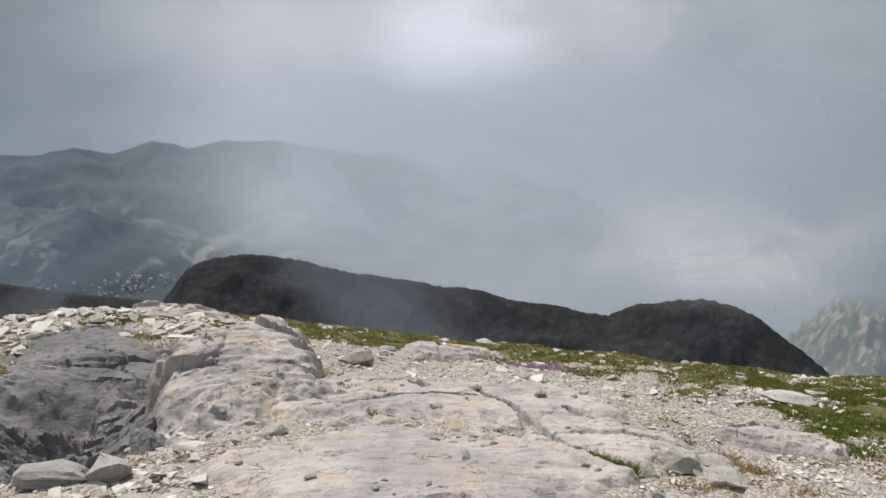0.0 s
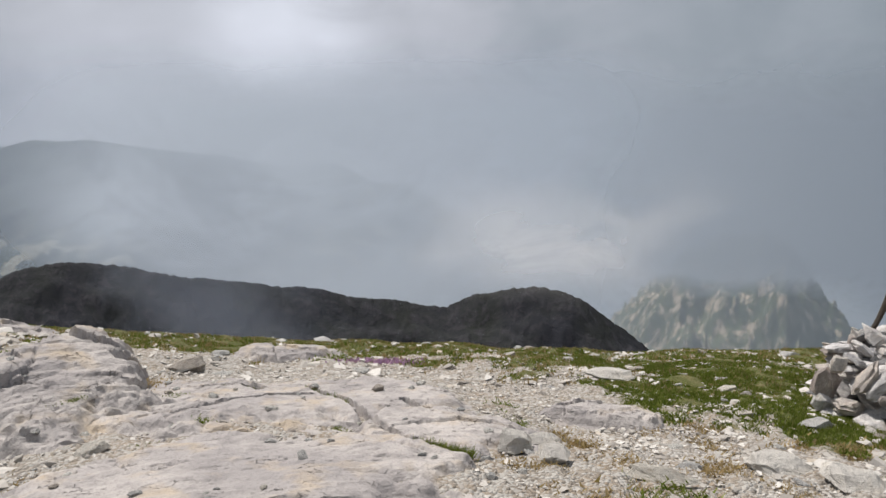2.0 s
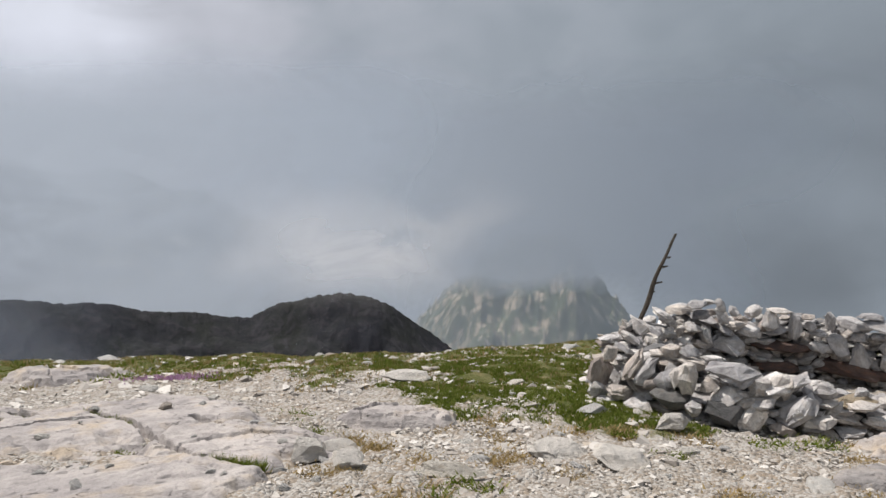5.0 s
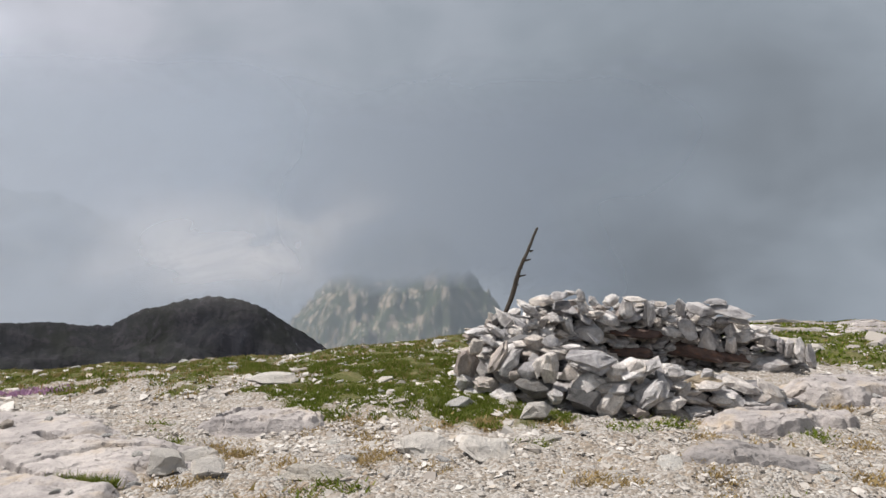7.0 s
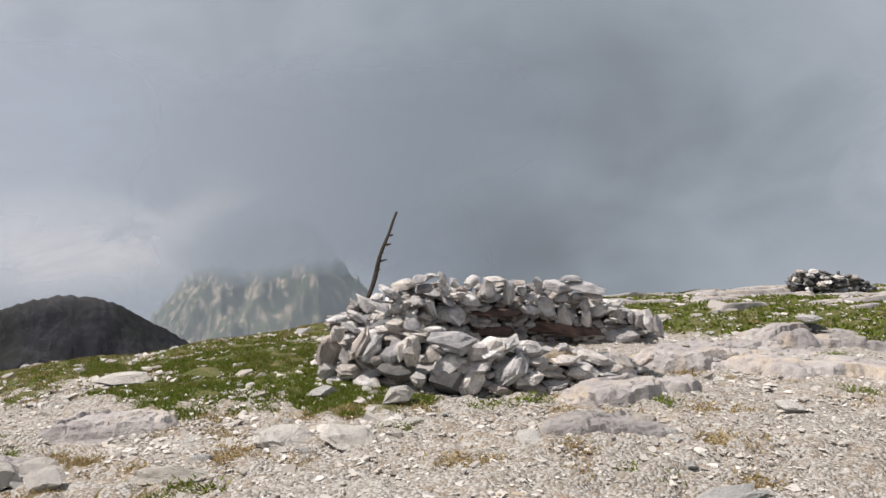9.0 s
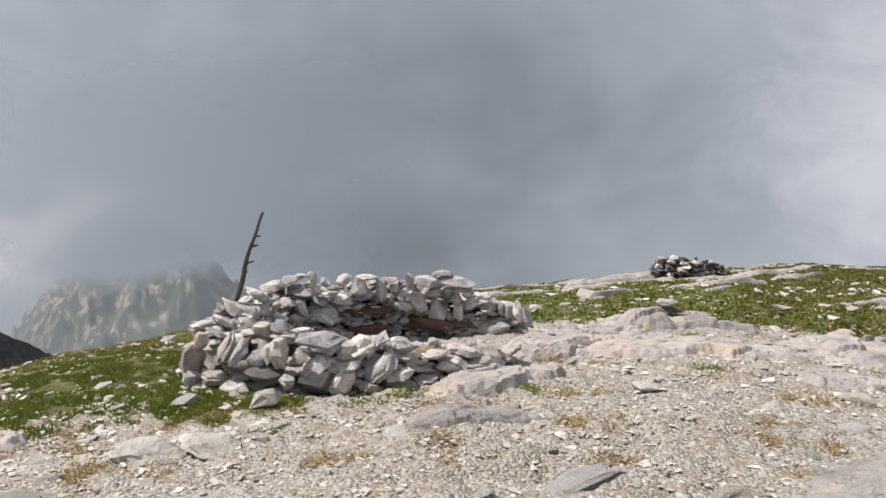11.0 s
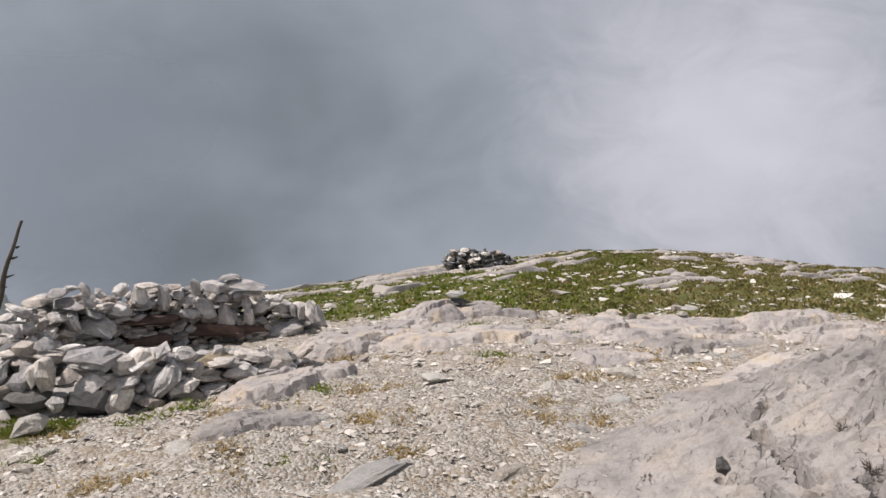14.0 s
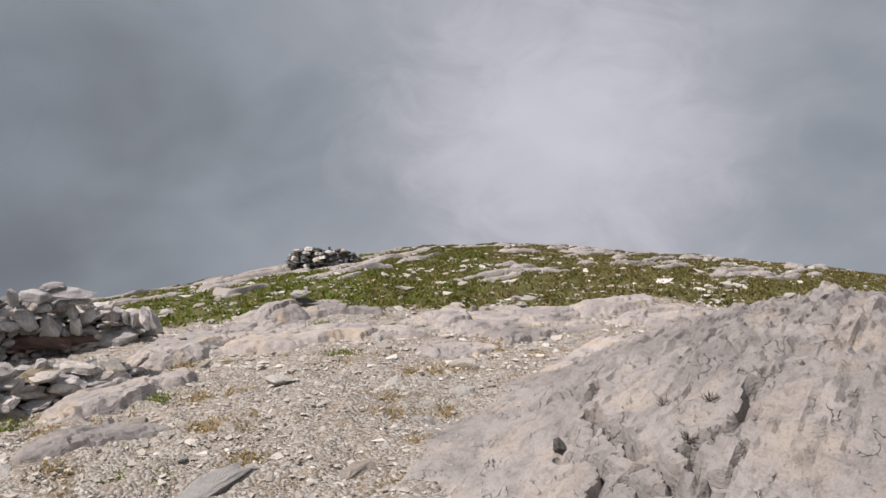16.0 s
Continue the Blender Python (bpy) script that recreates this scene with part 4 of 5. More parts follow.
set_stone(shelter, 6.73, 6.16, -0.62, 0.15, 0.12, 0.08, -59, 10, 40, 2)
set_stone(shelter, 6.21, 6.20, -0.77, 0.22, 0.15, 0.08, -44, 18, 8, 6)
set_stone(shelter, 6.40, 6.22, -0.86, 0.24, 0.16, 0.11, -42, 9, 65, 2)
set_stone(shelter, 6.63, 6.18, -0.82, 0.27, 0.18, 0.08, -45, 4, 25, 4)
set_stone(shelter, 6.78, 6.15, -0.78, 0.24, 0.16, 0.08, -34, 5, -5, 14)
set_stone(shelter, 6.66, 6.17, -0.97, 0.41, 0.26, 0.17, -52, 12, 8, 13)
set_stone(shelter, 6.97, 6.10, -0.64, 0.22, 0.16, 0.15, -58, 20, -30, 3)
set_stone(shelter, 7.18, 6.04, -0.76, 0.20, 0.18, 0.29, -48, 12, 0, 11)
set_stone(shelter, 7.28, 6.00, -0.64, 0.30, 0.20, 0.07, -37, 2, 2, 6)
set_stone(shelter, 7.25, 6.01, -0.84, 0.24, 0.16, 0.11, -54, 12, -12, 9)
set_stone(shelter, 7.42, 5.91, -0.79, 0.16, 0.16, 0.31, -50, 7, 0, 16)
set_stone(shelter, 7.53, 5.84, -0.69, 0.16, 0.12, 0.06, -39, 0, 0, 0)
set_stone(shelter, 7.55, 5.83, -0.79, 0.16, 0.12, 0.10, -57, 10, 10, 1)
set_stone(shelter, 7.72, 5.71, -0.72, 0.12, 0.12, 0.22, -55, 13, -5, 22, None, "small upright pointed stone")
set_stone(shelter, 7.65, 5.75, -1.03, 0.25, 0.18, 0.13, -41, 9, 8, 12)
set_stone(shelter, 7.81, 5.64, -1.00, 0.31, 0.21, 0.14, -64, 23, 60, 0)
set_stone(shelter, 7.99, 5.49, -1.11, 0.23, 0.21, 0.36, -63, 20, -8, 9)
set_stone(shelter, 7.91, 5.57, -0.74, 0.37, 0.25, 0.14, -64, 20, 4, 12)
set_stone(shelter, 7.95, 5.53, -0.88, 0.18, 0.12, 0.10, -58, 9, -8, 13)
set_stone(shelter, 8.02, 5.46, -0.64, 0.28, 0.13, 0.06, -43, 3, 0, 13, None, "small flat white stone on the capstone")
set_stone(shelter, 8.14, 5.31, -0.73, 0.54, 0.24, 0.09, -58, 17, 7, 9, None, "long flat white capstone")
set_stone(shelter, 8.13, 5.31, -0.97, 0.15, 0.13, 0.19, -50, 7, 0, 21)
set_stone(shelter, 8.24, 5.18, -1.04, 0.24, 0.17, 0.14, -68, 15, -20, 11)
set_stone(shelter, 8.15, 5.29, -1.15, 0.14, 0.13, 0.26, -66, 23, 0, 15)
set_stone(shelter, 8.19, 5.24, -0.85, 0.27, 0.18, 0.07, -50, -3, 8, 0)
set_stone(shelter, 8.35, 5.03, -0.93, 0.22, 0.15, 0.08, -46, 12, -15, 21)
set_stone(shelter, 8.37, 4.98, -1.07, 0.18, 0.13, 0.12, -56, 19, 5, 11)
set_stone(shelter, 8.41, 4.83, -1.07, 0.09, 0.12, 0.18, -64, 13, 0, 20)
set_stone(shelter, 8.43, 4.73, -1.08, 0.11, 0.12, 0.19, -50, 10, 0, 19)
set_stone(shelter, 8.45, 4.61, -1.09, 0.30, 0.20, 0.11, -73, 23, 62, 24)
set_stone(shelter, 8.49, 4.51, -1.12, 0.29, 0.19, 0.09, -52, 21, 68, 5)
set_stone(shelter, 8.39, 4.90, -1.33, 0.42, 0.26, 0.19, -68, 23, -8, 14)
set_stone(shelter, 8.23, 5.19, -1.46, 0.42, 0.26, 0.14, -67, 10, 12, 7)
set_stone(shelter, 6.00, 6.17, -0.88, 0.27, 0.18, 0.11, -43, 15, 12, 4)
set_stone(shelter, 6.09, 6.18, -1.01, 0.22, 0.15, 0.10, -46, 8, 8, 23)
set_stone(shelter, 5.76, 6.14, -0.75, 0.24, 0.16, 0.09, -43, 8, 12, 14)
set_stone(shelter, 6.92, 6.11, -0.85, 0.28, 0.20, 0.13, -47, 8, 6, 15)
set_stone(shelter, 7.63, 5.77, -0.87, 0.20, 0.14, 0.08, -50, 1, -4, 1)
set_stone(shelter, 8.09, 5.37, -0.86, 0.20, 0.14, 0.08, -64, -3, 0, 23)
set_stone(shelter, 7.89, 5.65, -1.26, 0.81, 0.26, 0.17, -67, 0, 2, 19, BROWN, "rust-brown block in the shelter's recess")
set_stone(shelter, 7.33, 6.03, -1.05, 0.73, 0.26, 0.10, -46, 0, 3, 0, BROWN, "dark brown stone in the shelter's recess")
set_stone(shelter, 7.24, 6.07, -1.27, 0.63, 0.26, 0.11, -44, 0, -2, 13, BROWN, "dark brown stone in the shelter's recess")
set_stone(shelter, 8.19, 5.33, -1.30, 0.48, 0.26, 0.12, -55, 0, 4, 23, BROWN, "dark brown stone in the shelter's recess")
set_stone(shelter, 4.35, 5.37, -0.73, 0.22, 0.19, 0.27, -30, 15, 10, 22)
set_stone(shelter, 4.58, 5.35, -0.56, 0.21, 0.14, 0.06, -37, -0, 25, 12)
set_stone(shelter, 4.40, 5.31, -0.57, 0.14, 0.12, 0.14, -31, 18, 0, 0)
set_stone(shelter, 4.46, 5.08, -0.63, 0.35, 0.23, 0.10, -45, 11, -62, 2)
set_stone(shelter, 4.49, 4.95, -0.62, 0.31, 0.20, 0.09, -33, 23, -58, 12)
set_stone(shelter, 4.49, 4.86, -0.71, 0.16, 0.12, 0.08, -48, 3, -15, 23)
set_stone(shelter, 4.72, 4.91, -0.47, 0.22, 0.16, 0.14, -46, 23, -10, 10)
set_stone(shelter, 4.76, 4.75, -0.44, 0.15, 0.12, 0.09, -43, 17, 0, 11)
set_stone(shelter, 4.53, 4.74, -0.67, 0.21, 0.16, 0.19, -34, 11, -8, 3)
set_stone(shelter, 4.58, 4.55, -0.59, 0.15, 0.15, 0.28, -52, 13, 0, 18)
set_stone(shelter, 4.57, 4.67, -0.58, 0.22, 0.15, 0.09, -33, 12, -65, 9)
set_stone(shelter, 4.85, 4.35, -0.50, 0.42, 0.26, 0.14, -49, 13, 3, 21, None, "large pale block on the low wall")
set_stone(shelter, 4.68, 4.42, -0.62, 0.15, 0.12, 0.11, -44, 18, -25, 11)
set_stone(shelter, 4.78, 4.33, -0.70, 0.27, 0.18, 0.12, -37, 17, -22, 11)
set_stone(shelter, 4.90, 4.23, -0.72, 0.19, 0.13, 0.07, -42, 6, -10, 16)
set_stone(shelter, 4.99, 4.21, -0.59, 0.19, 0.14, 0.15, -39, 11, 0, 2)
set_stone(shelter, 5.10, 4.13, -0.59, 0.25, 0.17, 0.11, -49, 22, -55, 13)
set_stone(shelter, 5.21, 4.05, -0.56, 0.24, 0.16, 0.10, -43, 17, -35, 8)
set_stone(shelter, 4.90, 4.19, -0.83, 0.30, 0.21, 0.17, -34, 11, -50, 16, None, "grey slab leaning against the wall")
set_stone(shelter, 5.16, 4.01, -0.77, 0.40, 0.26, 0.15, -57, 24, -45, 20, None, "grey slab leaning against the wall")
set_stone(shelter, 5.42, 3.96, -0.61, 0.21, 0.16, 0.14, -55, 13, -10, 7)
set_stone(shelter, 5.47, 3.90, -0.77, 0.23, 0.16, 0.10, -45, 19, -60, 7)
set_stone(shelter, 5.85, 3.74, -0.84, 0.29, 0.20, 0.14, -63, 21, -4, 16)
set_stone(shelter, 6.01, 3.71, -0.76, 0.36, 0.23, 0.07, -48, 5, 18, 25)
set_stone(shelter, 6.12, 3.64, -0.84, 0.27, 0.18, 0.09, -69, 8, 25, 5)
set_stone(shelter, 6.23, 3.58, -0.82, 0.33, 0.22, 0.10, -51, 24, 38, 1)
set_stone(shelter, 5.60, 3.85, -0.81, 0.19, 0.12, 0.05, -46, 3, 0, 21)
set_stone(shelter, 5.62, 3.82, -0.87, 0.25, 0.16, 0.05, -61, 2, -4, 21)
set_stone(shelter, 4.55, 4.44, -0.79, 0.13, 0.12, 0.11, -32, 23, 0, 2)
set_stone(shelter, 4.38, 5.16, -0.86, 0.25, 0.17, 0.12, -49, 12, -5, 20)
set_stone(shelter, 5.35, 3.91, -0.92, 0.34, 0.22, 0.07, -64, 6, 8, 2)
set_stone(shelter, 6.00, 3.66, -0.95, 0.31, 0.20, 0.07, -47, 0, -6, 2)
set_stone(shelter, 4.88, 4.60, -0.47, 0.21, 0.14, 0.06, -36, 3, 0, 10)
set_stone(shelter, 4.31, 5.35, -0.88, 0.19, 0.15, 0.15, -45, 19, 30, 10)
set_stone(shelter, 4.42, 4.94, -0.93, 0.28, 0.19, 0.10, -52, 22, -4, 23)
set_stone(shelter, 4.33, 5.23, -0.97, 0.21, 0.14, 0.09, -35, 14, 6, 5)
set_stone(shelter, 6.23, 3.51, -0.92, 0.22, 0.15, 0.08, -66, 13, 30, 13)
set_stone(shelter, 4.76, 4.30, -0.83, 0.34, 0.25, 0.22, -40, 7, 5, 17, DARK, "dark block at the wall's foot")
set_stone(shelter, 4.52, 4.68, -0.77, 0.32, 0.22, 0.13, -50, 11, 4, 5, DARK, "dark block at the wall's foot")
set_stone(shelter, 5.65, 3.86, -0.71, 0.34, 0.23, 0.12, -59, 10, -14, 1, OCHRE, "ochre-stained flat stone")

far_shelter = tagged(group_at("stone_shelter", 22.5, 7.9, float(ground(22.5, 7.9))), "low distant windbreak of dark stacked stones", "shelter")
stone_wall(far_shelter, [(22.1, 8.1, 0.55), (21.9, 7.6, 0.62), (22.3, 7.1, 0.58), (22.9, 6.9, 0.42), (23.5, 6.7, 0.2)], (0.6, 0.35), 0.10, 0.23, 9, DARK_STONES + WALL_STONES[:5])


# ---- weathered pole ----
def build_pole():
    foot, head = Vector((5.61, 6.65, -1.05)), Vector((6.005, 6.29, 0.26))
    pole = tagged(group_at("wooden_pole", *foot), "weathered dead branch set upright among the shelter's stones", "pole")
    bm = bmesh.new()
    rng = random.Random(4)
    rings, n = [], 8
    for i in range(15):
        t = i / 14
        c = (head - foot) * t + Vector((0.67, -0.60, 0)) * (0.05 * math.sin(t * 5.2 + 0.2) * (1 - 0.3 * t)) + Vector((0.008 * math.sin(t * 17), 0.008 * math.sin(t * 13 + 1), 0))
        rad = 0.034 * (1 - t) + 0.016 * t + rng.uniform(-0.003, 0.003)
        rings.append([bm.verts.new(c + Vector((rad * math.cos(k * math.tau / n), rad * math.sin(k * math.tau / n), 0))) for k in range(n)])
    for a, b in zip(rings, rings[1:]):
        for k in range(n):
            bm.faces.new((a[k], a[(k + 1) % n], b[(k + 1) % n], b[k]))
    bm.faces.new(rings[-1])
    part("trunk", bm, WOOD, pole)
    for t, side, size in ((0.58, 1, 0.09), (0.66, -1, 0.05), (0.72, 1, 0.06), (0.80, 1, 0.04), (0.50, 1, 0.06)):
        bm = bmesh.new()
        c = (head - foot) * t
        a = Vector((0.67, -0.60, 0.25)) * side
        bmesh.ops.create_cone(bm, cap_ends=True, segments=6, radius1=0.014, radius2=0.006, depth=size, matrix=Matrix.Translation(c + a * size * 0.5) @ a.to_track_quat("Z", "Y").to_matrix().to_4x4())
        part("twig", bm, WOOD, pole)


build_pole()


# ---- gravel and stones ----
def hull_template(seed, count, flat):
    me = stone_mesh("chip", seed, PEBBLE, count, flat, 0.3)
    v = np.array([p.co[:] for p in me.vertices])
    f = np.array([p.vertices[:] for p in me.polygons])
    bpy.data.meshes.remove(me)
    return v, f


CHIPS = [hull_template(300 + k, 9, 0.26 + 0.07 * (k % 4)) for k in range(10)]


def turns(gen, n, tip):
    """Random turns: any yaw, tipped a little."""
    a, b, c = gen.uniform(0, 2 * np.pi, n), gen.normal(0, tip, n), gen.normal(0, tip, n)
    ca, sa, cb, sb, cc, sc = np.cos(a), np.sin(a), np.cos(b), np.sin(b), np.cos(c), np.sin(c)
    z, o = np.zeros(n), np.ones(n)
    A = np.stack([np.stack([ca, -sa, z], -1), np.stack([sa, ca, z], -1), np.stack([z, z, o], -1)], 1)
    Bm = np.stack([np.stack([o, z, z], -1), np.stack([z, cb, -sb], -1), np.stack([z, sb, cb], -1)], 1)
    Cm = np.stack([np.stack([cc, z, sc], -1), np.stack([z, o, z], -1), np.stack([-sc, z, cc], -1)], 1)
    return A @ Bm @ Cm


def scatter(name, label, gen, x, y, size, tip=0.16, sink=0.07):
    verts, faces, at = [], [], 0
    z = ground(x, y)
    pick = gen.integers(0, len(CHIPS), len(x))
    for k, (v, f) in enumerate(CHIPS):
        m = pick == k
        n = int(m.sum())
        if n == 0:
            continue
        grow = size[m][:, None] * gen.uniform(0.75, 1.2, (n, 3))
        w = np.einsum("nij,nkj->nki", turns(gen, n, tip), v[None] * grow[:, None, :])
        w += np.stack([x[m], y[m], z[m] + size[m] * sink], -1)[:, None, :]
        verts.append(w.reshape(-1, 3))
        faces.append((f[None] + (np.arange(n) * len(v))[:, None, None] + at).reshape(-1, 3))
        at += n * len(v)
    ob = mesh_object(name, np.concatenate(verts), np.concatenate(faces), GRAVEL, False)
    return tagged(ob, label, "gravel", kind="stuff")


def gravel_material():
    m, n = material("gravel_chips")
    lot = n.add("ShaderNodeNewGeometry").outputs["Random Per Island"]
    where = n.add("ShaderNodeTexCoord").outputs["Object"]
    f = n.noise(where, 60.0, 3, 0.6)
    col = n.ramp(lot, (0.0, (0.27, 0.24, 0.21)), (0.3, (0.42, 0.385, 0.345)), (0.65, (0.53, 0.49, 0.445)), (0.9, (0.68, 0.645, 0.60)), (1.0, (0.40, 0.32, 0.23)))
    col = n.mix(n.math("MULTIPLY", n.ramp(f, (0.4, 0.0), (0.65, 1.0)), 0.35), col, (0.33, 0.32, 0.30))
    finish(n, col, 0.9, f, 0.4, 0.01)
    return m


GRAVEL = gravel_material()


def strew(gen, n, az0, az1, r0, r1, rough=1.2, bare=0.9, seed=61, power=1.0):
    """Random places in a sector, thinner on turf and in patches."""
    az = np.radians(gen.uniform(az0, az1, n))
    r = np.sqrt(gen.uniform(0, 1, n) ** power * (r1 ** 2 - r0 ** 2) + r0 ** 2)
    x, y = r * np.sin(az), r * np.cos(az)
    keep = gen.uniform(0, 1, n) < (1 - bare * turf_at(x, y)) * np.clip(0.78 + rough * 0.4 * fbm(x * 0.8, y * 0.8, 3, seed), 0.25, 1)
    return x[keep], y[keep]


gen = np.random.default_rng(5)
x, y = strew(gen, 50000, -34, 112, 2.8, 8.5, 2.0)
scatter("gravel", "pale limestone chips strewn over the summit path", gen, x, y, np.clip(gen.lognormal(-3.74, 0.55, len(x)), 0.012, 0.11))
x, y = strew(gen, 24000, -34, 112, 7.0, 15.0, 1.2, 0.75)
scatter("gravel", "pale limestone rubble towards the brow", gen, x, y, np.clip(gen.lognormal(-2.85, 0.5, len(x)), 0.03, 0.22))
x, y = strew(gen, 4200, 24, 47, 5.0, 9.5, 1.6, 0.15)
scatter("gravel", "white limestone rubble among the turf by the shelter", gen, x, y, np.clip(gen.lognormal(-3.0, 0.42, len(x)), 0.025, 0.13))
x, y = strew(gen, 900, -32, -12, 7.5, 11.0, 1.4, 0.2)
scatter("gravel", "broken pale limestone blocks on the rim", gen, x, y, np.clip(gen.lognormal(-2.1, 0.5, len(x)), 0.05, 0.34))
x, y = strew(gen, 900, -34, -18, 3.8, 8.0, 1.4, 0.2)
scatter("gravel", "broken limestone round the hollow", gen, x, y, np.clip(gen.lognormal(-2.5, 0.5, len(x)), 0.04, 0.25))
x, y = strew(gen, 9000, 52, 112, 12.0, 39.0, 1.6, 0.25)
scatter("gravel", "pale stones scattered over the turf hill", gen, x, y, np.clip(gen.lognormal(-2.2, 0.55, len(x)), 0.05, 0.5))

LOOSE = [slab_mesh("loose_stone", 500 + k, PEBBLE) for k in range(16)] + [slab_mesh("loose_stone", 540 + k, PEBBLE, 0.06) for k in range(4)]


def loose(x, y, sx, sy, sz, yaw=0.0, rx=0.0, ry=0.0, label="loose angular limestone on the gravel", which=0, sink=0.25, mat=None):
    ob = new("stone", LOOSE[which % len(LOOSE)])
    if mat:
        ob.data = ob.data.copy()
        ob.data.materials[0] = mat
    ob.matrix_world = pose(x, y, float(ground(x, y)) + sz * sink, rx, ry, yaw) @ Matrix.Diagonal((sx, sy * 1.35, sz * 2.0, 1))
    return tagged(ob, label, "stone", "loose stones")


loose(1.70, 4.76, 0.30, 0.17, 0.09, -10, which=1, label="flat pale stone lying on the dusty gravel", mat=CREAM)
loose(3.15, 6.95, 0.52, 0.30, 0.13, -15, 0, 6, which=2, label="broad flat white stone at the turf's edge", mat=CREAM)
loose(3.01, 4.03, 0.45, 0.36, 0.17, -35, 8, 0, which=16, sink=0.1, label="cream boulder half sunk in the gravel", mat=CREAM)
loose(3.26, 3.72, 0.36, 0.32, 0.16, -40, 6, 4, which=17, sink=0.1, label="cream boulder half sunk in the gravel", mat=CREAM)
loose(4.12, 4.20, 0.25, 0.20, 0.15, -40, 4, -4, which=5, sink=0.4, label="pale block lying at the shelter's foot in the grass", mat=CREAM)
loose(4.03, 1.60, 0.66, 0.17, 0.09, -15, 4, 0, which=6, label="long narrow slab of grey stone on the gravel")
loose(7.15, 0.70, 0.36, 0.20, 0.08, -80, 0, 4, which=7, sink=0.5, label="flat dark-edged stone resting on the gravel")
loose(10.6, 3.55, 0.42, 0.28, 0.09, -65, which=8, sink=1.2, label="flat dark stone lying on the pavement", mat=DARK)
loose(10.57, 3.53, 0.34, 0.24, 0.07, -50, which=9, sink=3.2, label="flat pale stone stacked on a darker one")
loose(2.15, 3.92, 0.45, 0.16, 0.12, -30, 0, 0, which=10, label="ragged grey stone edge in the gravel")
loose(1.46, 4.55, 0.30, 0.22, 0.18, 25, 10, 0, which=11, label="broken white block beside the slab", mat=CREAM)
loose(1.62, 4.25, 0.22, 0.20, 0.14, 70, which=12, label="broken white block beside the slab", mat=CREAM)
loose(5.61, 0.73, 0.12, 0.09, 0.06, 30, which=14)
loose(3.95, 4.95, 0.30, 0.18, 0.08, 10, which=15, label="flat white stone in the grass")
loose(-1.95, 4.35, 0.26, 0.24, 0.26, 30, 30, 20, which=3, sink=0.3, label="pale upright block by the hollow's rim")
loose(-2.25, 4.28, 0.42, 0.2, 0.16, 15, 0, 8, which=6, label="long pale stone by the hollow's rim")
loose(-0.95, 8.3, 0.4, 0.26, 0.2, 10, which=2, label="pale boulder near the brow")
rng = random.Random(12)
for k in range(170):
    az, r = rng.uniform(-28, 108), 3.4 + 9.5 * rng.random() ** 0.8
    px, py = r * math.sin(radians(az)), r * math.cos(radians(az))
    if 4.3 < px < 9.2 and 3.3 < py < 7.0 or (az > 86 and r < 8):
        continue
    s = rng.choice((0.09, 0.11, 0.13, 0.16, 0.2, 0.26)) * (0.7 + r * 0.045)
    loose(px, py, s, s * rng.uniform(0.5, 0.85), s * rng.uniform(0.18, 0.36), rng.uniform(0, 360), rng.uniform(-8, 8), rng.uniform(-8, 8), which=rng.randrange(16))


SLABS = [ob for ob in scene.objects if ob.name.startswith("rock_slab") and math.hypot(ob.data.vertices[len(ob.data.vertices) // 2].co.x, ob.data.vertices[len(ob.data.vertices) // 2].co.y) < 12]


def top_at(trees, x, y):
    """The highest slab or ground under a place."""
    z = float(ground(x, y))
    for tree in trees:
        hit = tree.ray_cast((x, y, 5.0), (0, 0, -1))[0]
        if hit is not None:
            z = max(z, hit.z)
    return z


TREES = [BVHTree.FromPolygons([v.co[:] for v in ob.data.vertices], [f.vertices[:] for f in ob.data.polygons]) for ob in SLABS[:8] + SLABS[9:18]]
upright = loose(4.27, -0.21, 0.09, 0.06, 0.08, 30, 10, 14, which=13, label="small dark upright stone on the slab", mat=DARK)
upright.location.z = top_at(TREES, 4.27, -0.21) + 0.03
rng = random.Random(19)
for k in range(110):
    px, py = (rng.uniform(-2.6, 1.7), rng.uniform(3.6, 7.4)) if k < 75 else (rng.uniform(7.6, 11.0), rng.uniform(-0.5, 4.0))
    s = rng.choice((0.04, 0.05, 0.06, 0.08, 0.11)) * (1.0 if k < 75 else 1.8)
    ob = loose(px, py, s, s * rng.uniform(0.5, 0.9), s * rng.uniform(0.25, 0.5), rng.uniform(0, 360), rng.uniform(-10, 10), rng.uniform(-10, 10), "small limestone chip lying on a bare slab", rng.randrange(16))
    ob.location.z = top_at(TREES, px, py) + 0.12 * s


# ---- turf ----
def blades(gen, x, y, z, high, wide, lean=0.5):
    """Single narrow leaves, one triangle each."""
    n = len(x)
    a = gen.uniform(0, 2 * np.pi, n)
    b = gen.uniform(0, 2 * np.pi, n)
    h = high * gen.uniform(0.5, 1.3, n)
    w = wide * gen.uniform(0.6, 1.3, n)
    foot = np.stack([x, y, z - 0.01], -1)
    side = np.stack([np.cos(a) * w, np.sin(a) * w, np.zeros(n)], -1)
    tip = foot + np.stack([np.cos(b) * h * lean, np.sin(b) * h * lean, h], -1)
    v = np.stack([foot - side, foot + side, tip], 1).reshape(-1, 3)
    return v, np.arange(3 * n).reshape(-1, 3)


